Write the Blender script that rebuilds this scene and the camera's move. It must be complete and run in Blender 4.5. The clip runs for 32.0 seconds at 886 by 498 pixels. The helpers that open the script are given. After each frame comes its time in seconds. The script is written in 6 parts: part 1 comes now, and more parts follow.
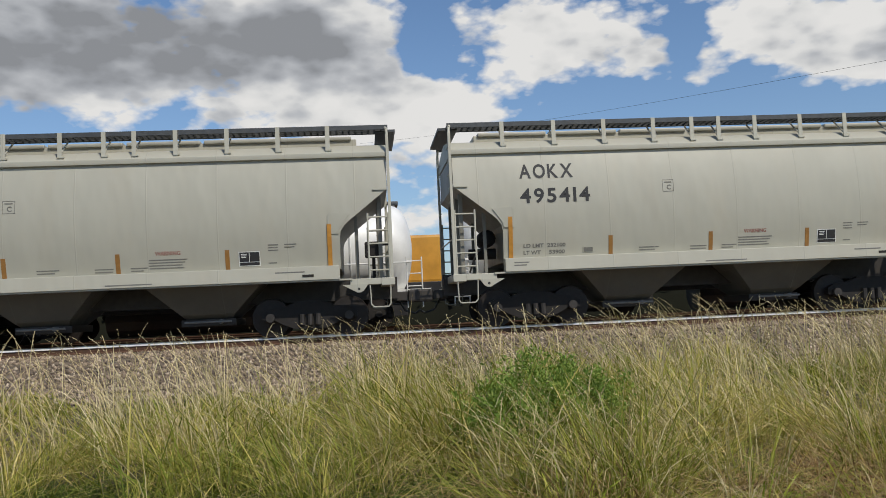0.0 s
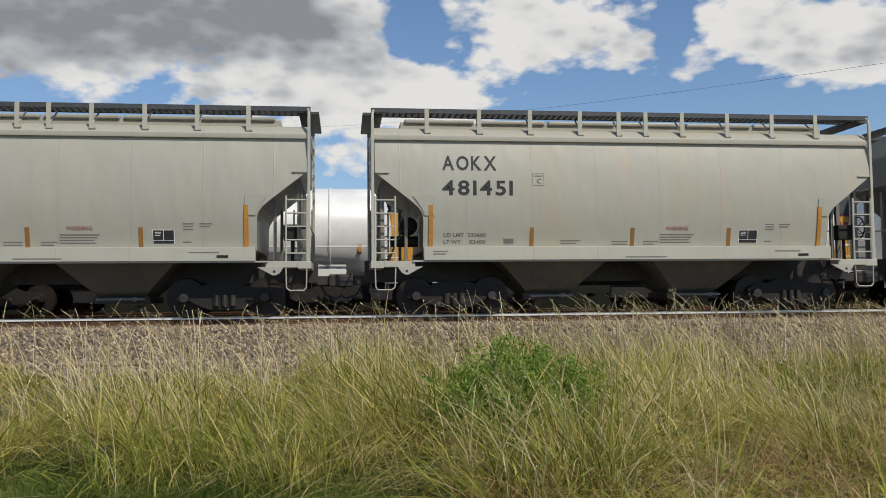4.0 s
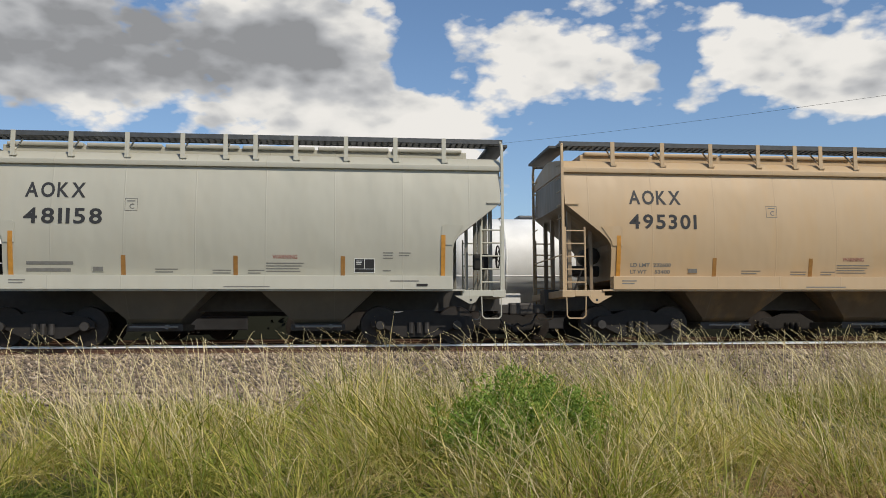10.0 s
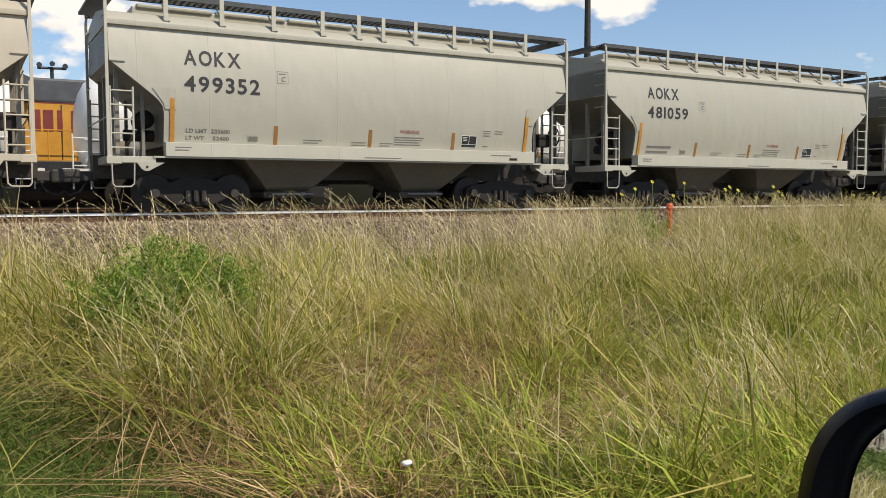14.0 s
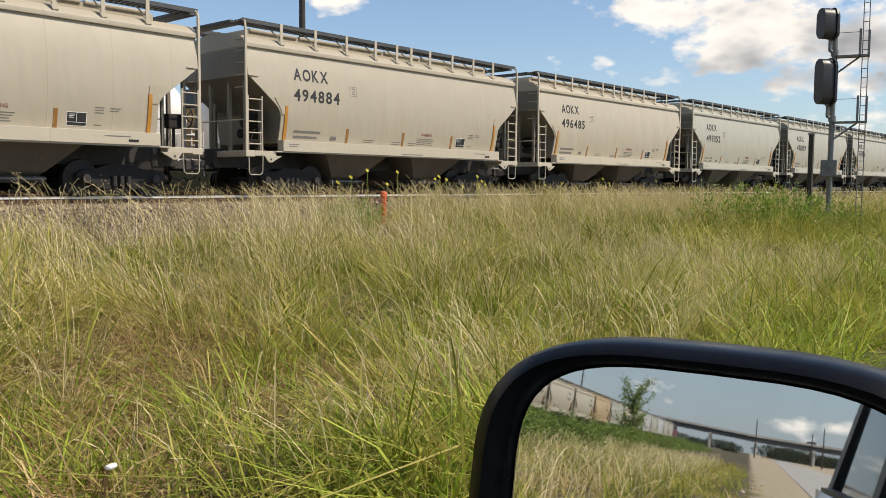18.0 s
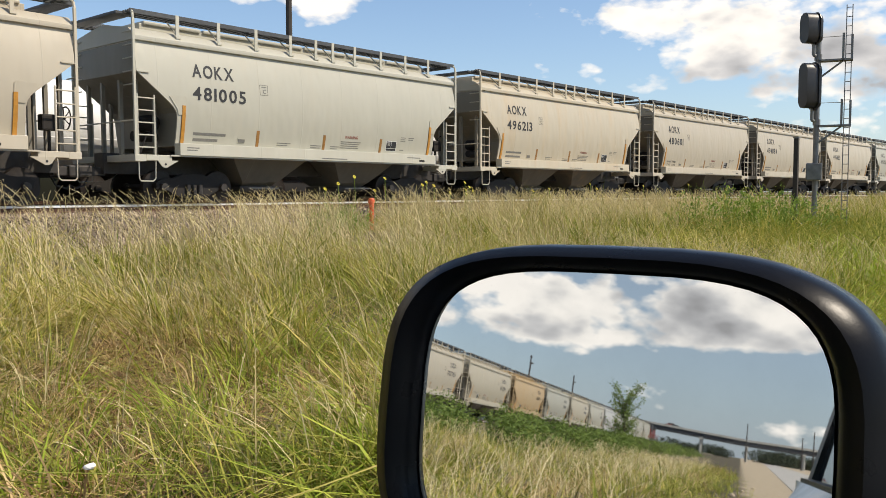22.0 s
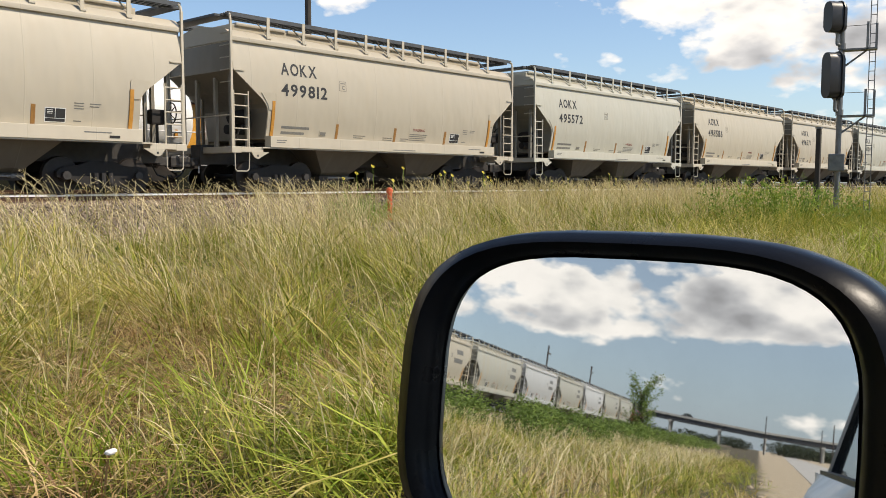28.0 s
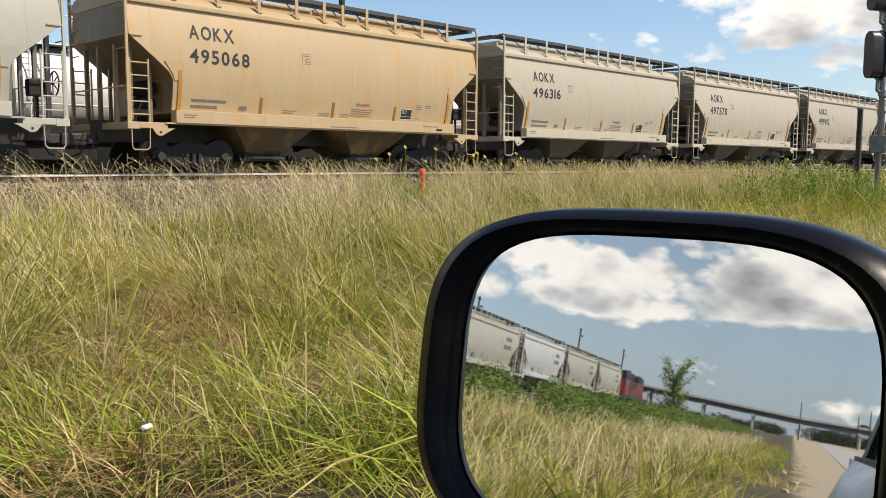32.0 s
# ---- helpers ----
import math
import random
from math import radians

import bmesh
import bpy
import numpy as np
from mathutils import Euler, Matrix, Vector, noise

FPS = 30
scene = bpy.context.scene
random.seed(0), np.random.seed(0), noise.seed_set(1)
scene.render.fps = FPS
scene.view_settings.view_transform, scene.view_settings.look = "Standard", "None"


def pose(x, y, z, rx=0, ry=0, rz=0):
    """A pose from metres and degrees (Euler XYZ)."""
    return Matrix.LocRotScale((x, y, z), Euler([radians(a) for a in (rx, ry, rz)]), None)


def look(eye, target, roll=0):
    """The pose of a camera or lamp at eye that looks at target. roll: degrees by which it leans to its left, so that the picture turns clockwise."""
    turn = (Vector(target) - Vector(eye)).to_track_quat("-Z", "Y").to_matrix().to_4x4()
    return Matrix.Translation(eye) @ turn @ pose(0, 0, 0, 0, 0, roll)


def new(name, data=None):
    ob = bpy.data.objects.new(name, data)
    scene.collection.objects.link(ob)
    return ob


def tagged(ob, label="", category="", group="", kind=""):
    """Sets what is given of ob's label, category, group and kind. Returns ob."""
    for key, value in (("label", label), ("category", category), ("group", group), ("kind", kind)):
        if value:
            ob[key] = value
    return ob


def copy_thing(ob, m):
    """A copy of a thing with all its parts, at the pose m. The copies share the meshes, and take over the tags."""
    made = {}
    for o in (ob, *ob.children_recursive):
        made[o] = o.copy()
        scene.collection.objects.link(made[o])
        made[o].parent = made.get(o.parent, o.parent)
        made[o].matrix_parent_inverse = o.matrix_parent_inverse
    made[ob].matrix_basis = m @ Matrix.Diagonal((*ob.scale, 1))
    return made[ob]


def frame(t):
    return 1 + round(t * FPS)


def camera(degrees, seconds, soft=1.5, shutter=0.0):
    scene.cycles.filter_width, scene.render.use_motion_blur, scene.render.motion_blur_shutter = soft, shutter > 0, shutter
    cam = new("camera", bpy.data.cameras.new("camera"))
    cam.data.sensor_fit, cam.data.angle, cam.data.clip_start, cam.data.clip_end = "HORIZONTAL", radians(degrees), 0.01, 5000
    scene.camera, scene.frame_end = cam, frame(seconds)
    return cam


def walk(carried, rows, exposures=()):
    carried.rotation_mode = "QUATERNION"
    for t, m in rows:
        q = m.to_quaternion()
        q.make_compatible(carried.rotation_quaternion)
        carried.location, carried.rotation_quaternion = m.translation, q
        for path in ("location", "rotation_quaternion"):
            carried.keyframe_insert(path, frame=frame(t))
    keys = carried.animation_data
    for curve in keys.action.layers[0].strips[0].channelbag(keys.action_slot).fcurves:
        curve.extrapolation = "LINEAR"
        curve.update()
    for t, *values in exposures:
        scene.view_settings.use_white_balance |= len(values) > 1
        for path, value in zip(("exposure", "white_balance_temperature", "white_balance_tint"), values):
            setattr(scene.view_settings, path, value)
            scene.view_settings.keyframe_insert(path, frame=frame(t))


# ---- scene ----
cam = camera(55.38, 32.0, 0.78)
# seconds, place, turn
PATH = [
    (0.0, -0.0435, 0.0452, 1.5638, 94.38, 2.68, -5.17),
    (0.5, -0.0435, 0.0452, 1.5638, 95.79, 3.9, -5.24),
    (1.0, -0.0435, 0.0452, 1.5638, 96.17, 4.32, -5.8),
    (1.5, -0.0435, 0.0452, 1.5638, 96.1, 3.7, -6.28),
    (2.0, -0.0435, 0.0452, 1.5638, 95.89, 3.02, -6.22),
    (2.5, -0.0435, 0.0452, 1.5638, 95.62, 1.9, -5.77),
    (3.0, -0.0435, 0.0452, 1.5638, 95.06, 0.81, -5.81),
    (3.5, -0.0435, 0.0452, 1.5638, 94.14, 0.46, -6.61),
    (5.5, -0.0435, 0.0452, 1.5638, 92.64, 0.71, -6.71),
    (6.0, -0.0435, 0.0452, 1.5638, 92.71, 0.86, -6.74),
    (6.5, -0.0435, 0.0452, 1.5638, 92.77, 0.97, -6.95),
    (7.0, -0.0435, 0.0452, 1.5638, 92.79, 0.3, -7.39),
    (7.5, -0.0435, 0.0452, 1.5638, 92.85, -0.17, -7.58),
    (8.0, -0.0435, 0.0452, 1.5638, 93.33, -0.8, -6.99),
    (8.5, -0.0435, 0.0452, 1.5638, 94.62, -0.41, -5.7),
    (9.0, -0.0435, 0.0452, 1.5638, 95.65, 0.27, -5.47),
    (9.5, -0.0435, 0.0452, 1.5638, 95.66, 0.39, -5.97),
    (10.0, -0.0435, 0.0452, 1.5638, 95.38, 0.25, -6.4),
    (10.5, -0.0435, 0.0452, 1.5638, 95.17, -0.03, -6.78),
    (11.0, -0.0435, 0.0452, 1.5638, 95.13, 0.23, -6.71),
    (11.5, -0.0435, 0.0452, 1.5638, 94.95, 0.22, -6.66),
    (12.0, -0.0435, 0.0452, 1.5638, 94.62, 0.04, -7.13),
    (12.5, -0.0435, 0.0452, 1.5638, 94.41, 0.07, -7.48),
    (13.0, -0.0435, 0.0452, 1.5638, 93.39, -0.47, -9.61),
    (13.2, -0.0435, 0.0452, 1.5638, 92.11, -0.71, -12.31),
    (13.5, -0.0435, 0.0452, 1.5638, 89.42, -1.18, -18.26),
    (13.9, -0.0435, 0.0452, 1.5638, 86.89, -0.2, -27.29),
    (14.2, -0.0435, 0.0452, 1.5638, 85.74, 0.9, -34.07),
    (14.6, -0.0435, 0.0452, 1.5638, 84.95, 1.51, -41.02),
    (15.2, -0.0244, 0.0318, 1.5505, 85.72, 2.44, -47.2),
    (15.5, -0.0247, 0.0324, 1.5513, 86.0, 3.3, -49.4),
    (17.5, -0.0268, 0.0365, 1.5565, 85.75, -0.64, -48.35),
    (18.0, -0.0267, 0.0369, 1.5574, 85.61, -0.38, -48.56),
    (18.5, -0.0226, 0.0321, 1.5518, 85.21, -0.49, -48.48),
    (19.0, -0.015, 0.0227, 1.5398, 84.64, 0.03, -48.62),
    (19.5, -0.0041, 0.0076, 1.5182, 83.83, 0.45, -48.71),
    (20.0, 0.0011, -0.0013, 1.4992, 83.49, 0.62, -47.72),
    (20.5, -0.0012, 0.0002, 1.4927, 83.58, -0.76, -48.77),
    (21.0, 0.0013, -0.0015, 1.5004, 85.35, 0.05, -50.06),
    (21.5, 0.0017, -0.0019, 1.501, 86.37, 0.17, -49.85),
    (22.0, 0.0013, -0.0013, 1.5025, 86.15, 0.09, -49.29),
    (22.5, -0.0006, 0.0013, 1.5055, 86.16, -0.1, -48.83),
    (23.0, -0.0039, 0.0053, 1.5091, 86.41, -0.53, -48.42),
    (23.5, -0.0024, 0.0034, 1.5078, 86.58, -0.53, -48.37),
    (24.0, -0.0015, 0.0024, 1.5069, 86.35, -0.41, -48.42),
    (24.5, -0.0007, 0.0014, 1.506, 86.26, -0.03, -48.32),
    (25.0, 0.0004, 0.0, 1.5042, 86.39, 0.53, -48.07),
    (25.5, -0.0004, 0.0003, 1.4983, 86.19, 0.52, -47.91),
    (27.5, 0.0001, -0.0001, 1.5002, 85.65, 0.01, -48.07),
    (28.0, 0.0, 0.0, 1.5, 85.47, -0.08, -48.06),
    (28.5, 0.0013, -0.0016, 1.4983, 85.04, -0.11, -48.13),
    (29.0, 0.0016, -0.0022, 1.4967, 84.79, -0.13, -48.12),
    (29.5, 0.0014, -0.0023, 1.4954, 84.62, -0.31, -48.24),
    (30.0, 0.0027, -0.004, 1.4936, 84.62, -0.35, -47.98),
    (30.5, 0.002, -0.0031, 1.4935, 84.84, -0.41, -47.54),
    (31.0, 0.0021, -0.0035, 1.4905, 84.98, -0.51, -47.08),
    (31.5, 0.0022, -0.0037, 1.4898, 84.58, -0.88, -46.56),
    (32.0, 0.0046, -0.0051, 1.4976, 84.19, -0.24, -45.84),
]
# the film camera opens up a little as it swings towards the signal
walk(cam, [(t, pose(*p)) for t, *p in PATH], [(0.0, -0.38, 6550, 9), (3.2, -0.45, 6550, 9), (6.0, -0.15, 6750, 9), (9.0, -0.22, 6800, 9), (12.6, -0.3, 6750, 9), (13.5, -0.28, 6900, 10), (14.0, 0.02, 7050, 11), (14.8, 0.08, 7150, 11), (18.0, 0.05, 7150, 11), (20.0, 0.15, 7150, 11), (32.0, 0.2, 7150, 11)])

# ---- sky and sun ----
SUN = Vector((0.36, -0.60, 0.80)).normalized()
world = bpy.data.worlds.new("sky")
scene.world = world
world.use_nodes = True
WN = world.node_tree


def m2(tree, op, a, b=None, c=None, clamp=False):
    n = tree.nodes.new("ShaderNodeMath")
    n.operation, n.use_clamp = op, clamp
    for i, v in enumerate((a, b, c)):
        if v is None:
            continue
        if isinstance(v, (int, float)):
            n.inputs[i].default_value = v
        else:
            tree.links.new(v, n.inputs[i])
    return n.outputs[0]


def mixc(tree, fac, a, b, blend="MIX"):
    n = tree.nodes.new("ShaderNodeMix")
    n.data_type, n.blend_type = "RGBA", blend
    for sock, v in ((n.inputs[0], fac), (n.inputs[6], a), (n.inputs[7], b)):
        if isinstance(v, (int, float)):
            sock.default_value = v
        elif isinstance(v, tuple):
            sock.default_value = (*v, 1) if len(v) == 3 else v
        else:
            tree.links.new(v, sock)
    return n.outputs[2]


def noise_of(tree, vec, scale, detail=4, rough=0.55):
    n = tree.nodes.new("ShaderNodeTexNoise")
    n.inputs["Scale"].default_value = scale
    n.inputs["Detail"].default_value = detail
    n.inputs["Roughness"].default_value = rough
    if vec is not None:
        tree.links.new(vec, n.inputs["Vector"])
    return n.outputs[0]


def ramp(tree, fac, stops):
    n = tree.nodes.new("ShaderNodeValToRGB")
    el = n.color_ramp.elements
    while len(el) < len(stops):
        el.new(0.5)
    for e, (p, c) in zip(el, stops):
        e.position, e.color = p, (*c, 1)
    tree.links.new(fac, n.inputs[0])
    return n.outputs[0]


sky = WN.nodes.new("ShaderNodeTexSky")
sky.sky_type = "NISHITA"
sky.sun_disc = False
sky.sun_elevation = math.asin(SUN.z)
sky.sun_rotation = math.atan2(SUN.x, SUN.y)
sky.air_density, sky.dust_density, sky.ozone_density = 1.0, 0.6, 2.0
wc = WN.nodes.new("ShaderNodeTexCoord").outputs["Generated"]
sep = WN.nodes.new("ShaderNodeSeparateXYZ")
WN.links.new(wc, sep.inputs[0])
dx, dy, dz = sep.outputs
azim = m2(WN, "MULTIPLY", m2(WN, "ARCTAN2", m2(WN, "MULTIPLY", dx, -1.0), dy), 57.2958)
elev = m2(WN, "MULTIPLY", m2(WN, "ARCSINE", dz), 57.2958)
# flattened dome coordinates, so that clouds spread sideways
flat = WN.nodes.new("ShaderNodeVectorMath")
flat.operation = "MULTIPLY"
WN.links.new(wc, flat.inputs[0])
flat.inputs[1].default_value = (1.0, 1.0, 1.9)
tosun = WN.nodes.new("ShaderNodeVectorMath")
tosun.operation = "ADD"
WN.links.new(flat.outputs[0], tosun.inputs[0])
tosun.inputs[1].default_value = (0.010, -0.010, 0.055)


def puffs(vec, scale):
    """Rounded billows: smooth cells."""
    n = WN.nodes.new("ShaderNodeTexVoronoi")
    n.feature = "SMOOTH_F1"
    n.inputs["Scale"].default_value = scale
    n.inputs["Smoothness"].default_value = 0.5
    n.inputs["Detail"].default_value = 2.0
    n.inputs["Roughness"].default_value = 0.5
    WN.links.new(vec, n.inputs["Vector"])
    return m2(WN, "MULTIPLY", m2(WN, "SUBTRACT", 0.42, n.outputs["Distance"]), 0.36)


big = m2(WN, "ADD", m2(WN, "MULTIPLY_ADD", noise_of(WN, flat.outputs[0], 6.4, 12, 0.60), 1.15, -0.075), m2(WN, "ADD", puffs(flat.outputs[0], 14.0), m2(WN, "MULTIPLY", puffs(flat.outputs[0], 37.0), 0.6)))
up = m2(WN, "ADD", noise_of(WN, tosun.outputs[0], 5.2, 6, 0.54), puffs(tosun.outputs[0], 15.0))
# cloud banks: azimuth (left of the track's normal), elevation, half widths, weight
BANKS = ((15, 17.6, 14, 3.8, 0.66, 0.95), (30, 18, 10, 5, 0.30, 0.7), (2.0, 18.6, 5.0, 3.0, 0.56, 0.10), (-3, 9.5, 8, 3.6, 0.36, 0.05), (15.2, 13.3, 2.4, 0.9, 0.24, -0.4), (1.0, 14.7, 4.4, 1.7, 0.42, 0.15), (-6.8, 13.5, 4.3, 1.5, 0.62, -0.35),
         (-4.7, 18.2, 1.5, 2.1, -0.66, 0), (-14.4, 18.0, 6.2, 2.5, 0.60, -0.02), (-22.2, 17.0, 0.8, 2.4, -0.42, 0), (-27, 17.7, 4.4, 2.2, 0.56, -0.05), (-33, 15.0, 6, 2.2, 0.48, 0.36), (-40, 14.6, 7, 2.0, 0.48, 0.32),
         (-41.5, 12.0, 3, 1.1, 0.30, -0.15), (-23.1, 14.6, 1.6, 0.9, 0.26, -0.1), (-16, 12.6, 8, 1.5, -0.36, 0), (-31.9, 11.4, 6, 0.9, -0.30, 0),
         (-49.9, 10.0, 1.1, 0.9, 0.40, -0.1), (-48.2, 10.4, 0.6, 0.6, 0.3, -0.1), (-53.1, 8.8, 0.9, 0.6, 0.30, -0.1), (-56.2, 8.3, 1.2, 0.9, 0.36, -0.1), (-59.0, 8.1, 0.9, 0.5, 0.30, -0.1), (-44, 9.3, 4, 2.0, -0.30, 0), (-54, 10.0, 5, 1.8, -0.24, 0),
         (-60.5, 11.3, 4, 1.2, 0.40, 0.25), (-67, 8.4, 6, 3.0, 0.30, 0.42), (-75, 8.5, 6, 3.6, 0.32, 0.48), (-60, 9.3, 1.6, 0.6, -0.24, 0), (-88, 9, 10, 6, 0.2, 0.0),
         (76.5, 8.6, 5.5, 1.6, 0.62, 0.30), (78.5, 6.4, 5.5, 0.9, 0.56, 0.5), (91, 10.3, 5, 1.8, 0.62, 0.28), (86.8, 8.9, 2.4, 1.1, 0.46, 0.4), (90, 7.5, 4.6, 1.0, 0.52, 0.36), (83.6, 9.4, 1.2, 1.4, -0.16, 0),
         (84, 3.3, 2.4, 0.8, 0.44, -0.05), (93, 2.1, 2.8, 0.7, 0.36, -0.05), (69, 10, 4, 2.5, 0.3, 0.2))
bias = dark = None
for a, e, wa, we, w, wd in BANKS:
    da = m2(WN, "MULTIPLY", m2(WN, "SUBTRACT", azim, float(a)), 1.0 / wa)
    de = m2(WN, "MULTIPLY", m2(WN, "SUBTRACT", elev, float(e)), 1.0 / we)
    r2 = m2(WN, "ADD", m2(WN, "MULTIPLY", da, da), m2(WN, "MULTIPLY", de, de))
    g = m2(WN, "EXPONENT", m2(WN, "MULTIPLY", r2, -0.8))
    b1, b2 = m2(WN, "MULTIPLY", g, float(w)), m2(WN, "MULTIPLY", g, float(wd))
    bias = b1 if bias is None else m2(WN, "ADD", bias, b1)
    dark = b2 if dark is None else m2(WN, "ADD", dark, b2)
dens = m2(WN, "ADD", m2(WN, "ADD", big, -0.03), bias)
cover = m2(WN, "MULTIPLY", m2(WN, "SUBTRACT", dens, 0.415), 5.5, None, True)
thick = m2(WN, "ADD", m2(WN, "MULTIPLY", m2(WN, "SUBTRACT", up, 0.40), 2.3), m2(WN, "ADD", dark, m2(WN, "MULTIPLY", m2(WN, "SUBTRACT", dens, 0.52), 0.45)), None, True)
lit = ramp(WN, thick, ((0.0, (10.4, 10.3, 10.2)), (0.22, (9.4, 9.4, 9.4)), (0.5, (6.4, 6.6, 7.0)), (0.8, (4.5, 4.7, 5.1)), (1.0, (3.5, 3.65, 3.95))))
haze = m2(WN, "MULTIPLY", m2(WN, "EXPONENT", m2(WN, "MULTIPLY", m2(WN, "ABSOLUTE", elev), -0.16)), 0.5)
clear = mixc(WN, haze, mixc(WN, 1.0, sky.outputs[0], (1.22, 1.40, 1.58), "MULTIPLY"), (4.6, 5.4, 6.6))
# a hazier, greyer quarter of the sky behind the car
veil = m2(WN, "MULTIPLY", m2(WN, "SUBTRACT", azim, 86.0), 1.0 / 34.0)
veil = m2(WN, "MULTIPLY", m2(WN, "EXPONENT", m2(WN, "MULTIPLY", m2(WN, "MULTIPLY", veil, veil), -1.0)), 0.72)
clear = mixc(WN, veil, clear, (3.1, 3.9, 4.8))
WN.links.new(mixc(WN, cover, clear, lit), WN.nodes["Background"].inputs[0])
WN.nodes["Background"].inputs[1].default_value = 0.095
sun = new("sun", bpy.data.lights.new("sun", "SUN"))
sun.data.energy, sun.data.angle, sun.data.color = 4.6, radians(0.53), (1.0, 0.93, 0.82)
sun.matrix_world = look(SUN * 80, (0, 0, 0))

# ---- materials ----
MATS = {}


def material(name, base, rough=0.6, metal=0.0, vary=0.25, scale=6.0, bump=0.15, fine=40.0, second=None, spec=0.5):
    """A painted, worn or natural surface: two scales of variation and a fine relief."""
    m = bpy.data.materials.new(name)
    m.use_nodes = True
    t = m.node_tree
    b = t.nodes["Principled BSDF"]
    co = t.nodes.new("ShaderNodeTexCoord").outputs["Object"]
    n1, n2 = noise_of(t, co, scale, 5), noise_of(t, co, fine, 3)
    lo = tuple(c * (1 - vary) for c in base)
    hi = second or tuple(min(1, c * (1 + vary * 0.6)) for c in base)
    col = ramp(t, n1, ((0.3, lo), (0.7, hi)))
    col = mixc(t, m2(t, "MULTIPLY", n2, 0.35), col, tuple(c * 0.6 for c in base))
    t.links.new(col, b.inputs["Base Color"])
    t.links.new(m2(t, "ADD", m2(t, "MULTIPLY", m2(t, "SUBTRACT", n1, 0.5), 0.25), rough), b.inputs["Roughness"])
    b.inputs["Metallic"].default_value = metal
    b.inputs["Specular IOR Level"].default_value = spec
    bp = t.nodes.new("ShaderNodeBump")
    bp.inputs["Strength"].default_value, bp.inputs["Distance"].default_value = bump, 0.02
    t.links.new(n2, bp.inputs["Height"])
    t.links.new(bp.outputs[0], b.inputs["Normal"])
    MATS[name] = m
    return m


def car_paint():
    """Freight-car paint: the car's own colour, rain streaks, dust, faint panel seams and dents."""
    m = bpy.data.materials.new("car_paint")
    m.use_nodes = True
    t = m.node_tree
    b = t.nodes["Principled BSDF"]
    co = t.nodes.new("ShaderNodeTexCoord").outputs["Object"]
    info = t.nodes.new("ShaderNodeObjectInfo")
    off = t.nodes.new("ShaderNodeVectorMath")
    off.operation = "MULTIPLY_ADD"
    t.links.new(info.outputs["Random"], off.inputs[0])
    off.inputs[1].default_value = (37, 11, 5)
    t.links.new(co, off.inputs[2])
    st = t.nodes.new("ShaderNodeVectorMath")
    st.operation = "MULTIPLY"
    t.links.new(off.outputs[0], st.inputs[0])
    st.inputs[1].default_value = (1.0, 1.0, 0.10)
    streak = noise_of(t, st.outputs[0], 2.6, 5, 0.6)
    grime = noise_of(t, off.outputs[0], 0.8, 6, 0.6)
    speck = noise_of(t, off.outputs[0], 45, 2)
    base = info.outputs["Color"]
    dusty = mixc(t, 0.5, base, (0.34, 0.32, 0.27))
    f1 = m2(t, "MULTIPLY", m2(t, "SUBTRACT", streak, 0.42), 1.5, None, True)
    col = mixc(t, m2(t, "MULTIPLY", f1, 0.26), base, dusty)
    f2 = m2(t, "MULTIPLY", m2(t, "SUBTRACT", grime, 0.45), 1.7, None, True)
    col = mixc(t, m2(t, "MULTIPLY", f2, 0.4), col, dusty)
    f3 = m2(t, "MULTIPLY", m2(t, "SUBTRACT", speck, 0.66), 3.0, None, True)
    col = mixc(t, m2(t, "MULTIPLY", f3, 0.3), col, (0.16, 0.12, 0.08))
    # rust bleeding down from the roof edge, on the cars that have it
    drip = t.nodes.new("ShaderNodeVectorMath")
    drip.operation = "MULTIPLY"
    t.links.new(off.outputs[0], drip.inputs[0])
    drip.inputs[1].default_value = (1.0, 1.0, 0.16)
    f4 = m2(t, "MULTIPLY", m2(t, "SUBTRACT", noise_of(t, drip.outputs[0], 1.7, 6, 0.62), 0.50), 5.0, None, True)
    f4 = m2(t, "MULTIPLY", f4, m2(t, "SUBTRACT", 1.0, info.outputs["Alpha"]))
    col = mixc(t, f4, col, (0.50, 0.29, 0.10))
    # welded panel seams every 1.53 m
    sx = t.nodes.new("ShaderNodeSeparateXYZ")
    t.links.new(co, sx.inputs[0])
    ph = m2(t, "ABSOLUTE", m2(t, "SUBTRACT", m2(t, "FRACT", m2(t, "DIVIDE", m2(t, "ADD", sx.outputs[0], 0.1), 1.53)), 0.5))
    seam = m2(t, "MULTIPLY", m2(t, "SUBTRACT", 0.012, ph), 90.0, None, True)
    col = mixc(t, m2(t, "MULTIPLY", seam, 0.12), col, (0.25, 0.23, 0.2))
    t.links.new(col, b.inputs["Base Color"])
    b.inputs["Roughness"].default_value = 0.5
    dent = t.nodes.new("ShaderNodeVectorMath")
    dent.operation = "MULTIPLY"
    t.links.new(off.outputs[0], dent.inputs[0])
    dent.inputs[1].default_value = (1.0, 1.0, 0.45)
    h = m2(t, "ADD", m2(t, "MULTIPLY", noise_of(t, dent.outputs[0], 1.3, 2), 1.0), m2(t, "MULTIPLY", seam, 0.06))
    bp = t.nodes.new("ShaderNodeBump")
    bp.inputs["Strength"].default_value, bp.inputs["Distance"].default_value = 0.5, 0.10
    t.links.new(h, bp.inputs["Height"])
    t.links.new(bp.outputs[0], b.inputs["Normal"])
    return m


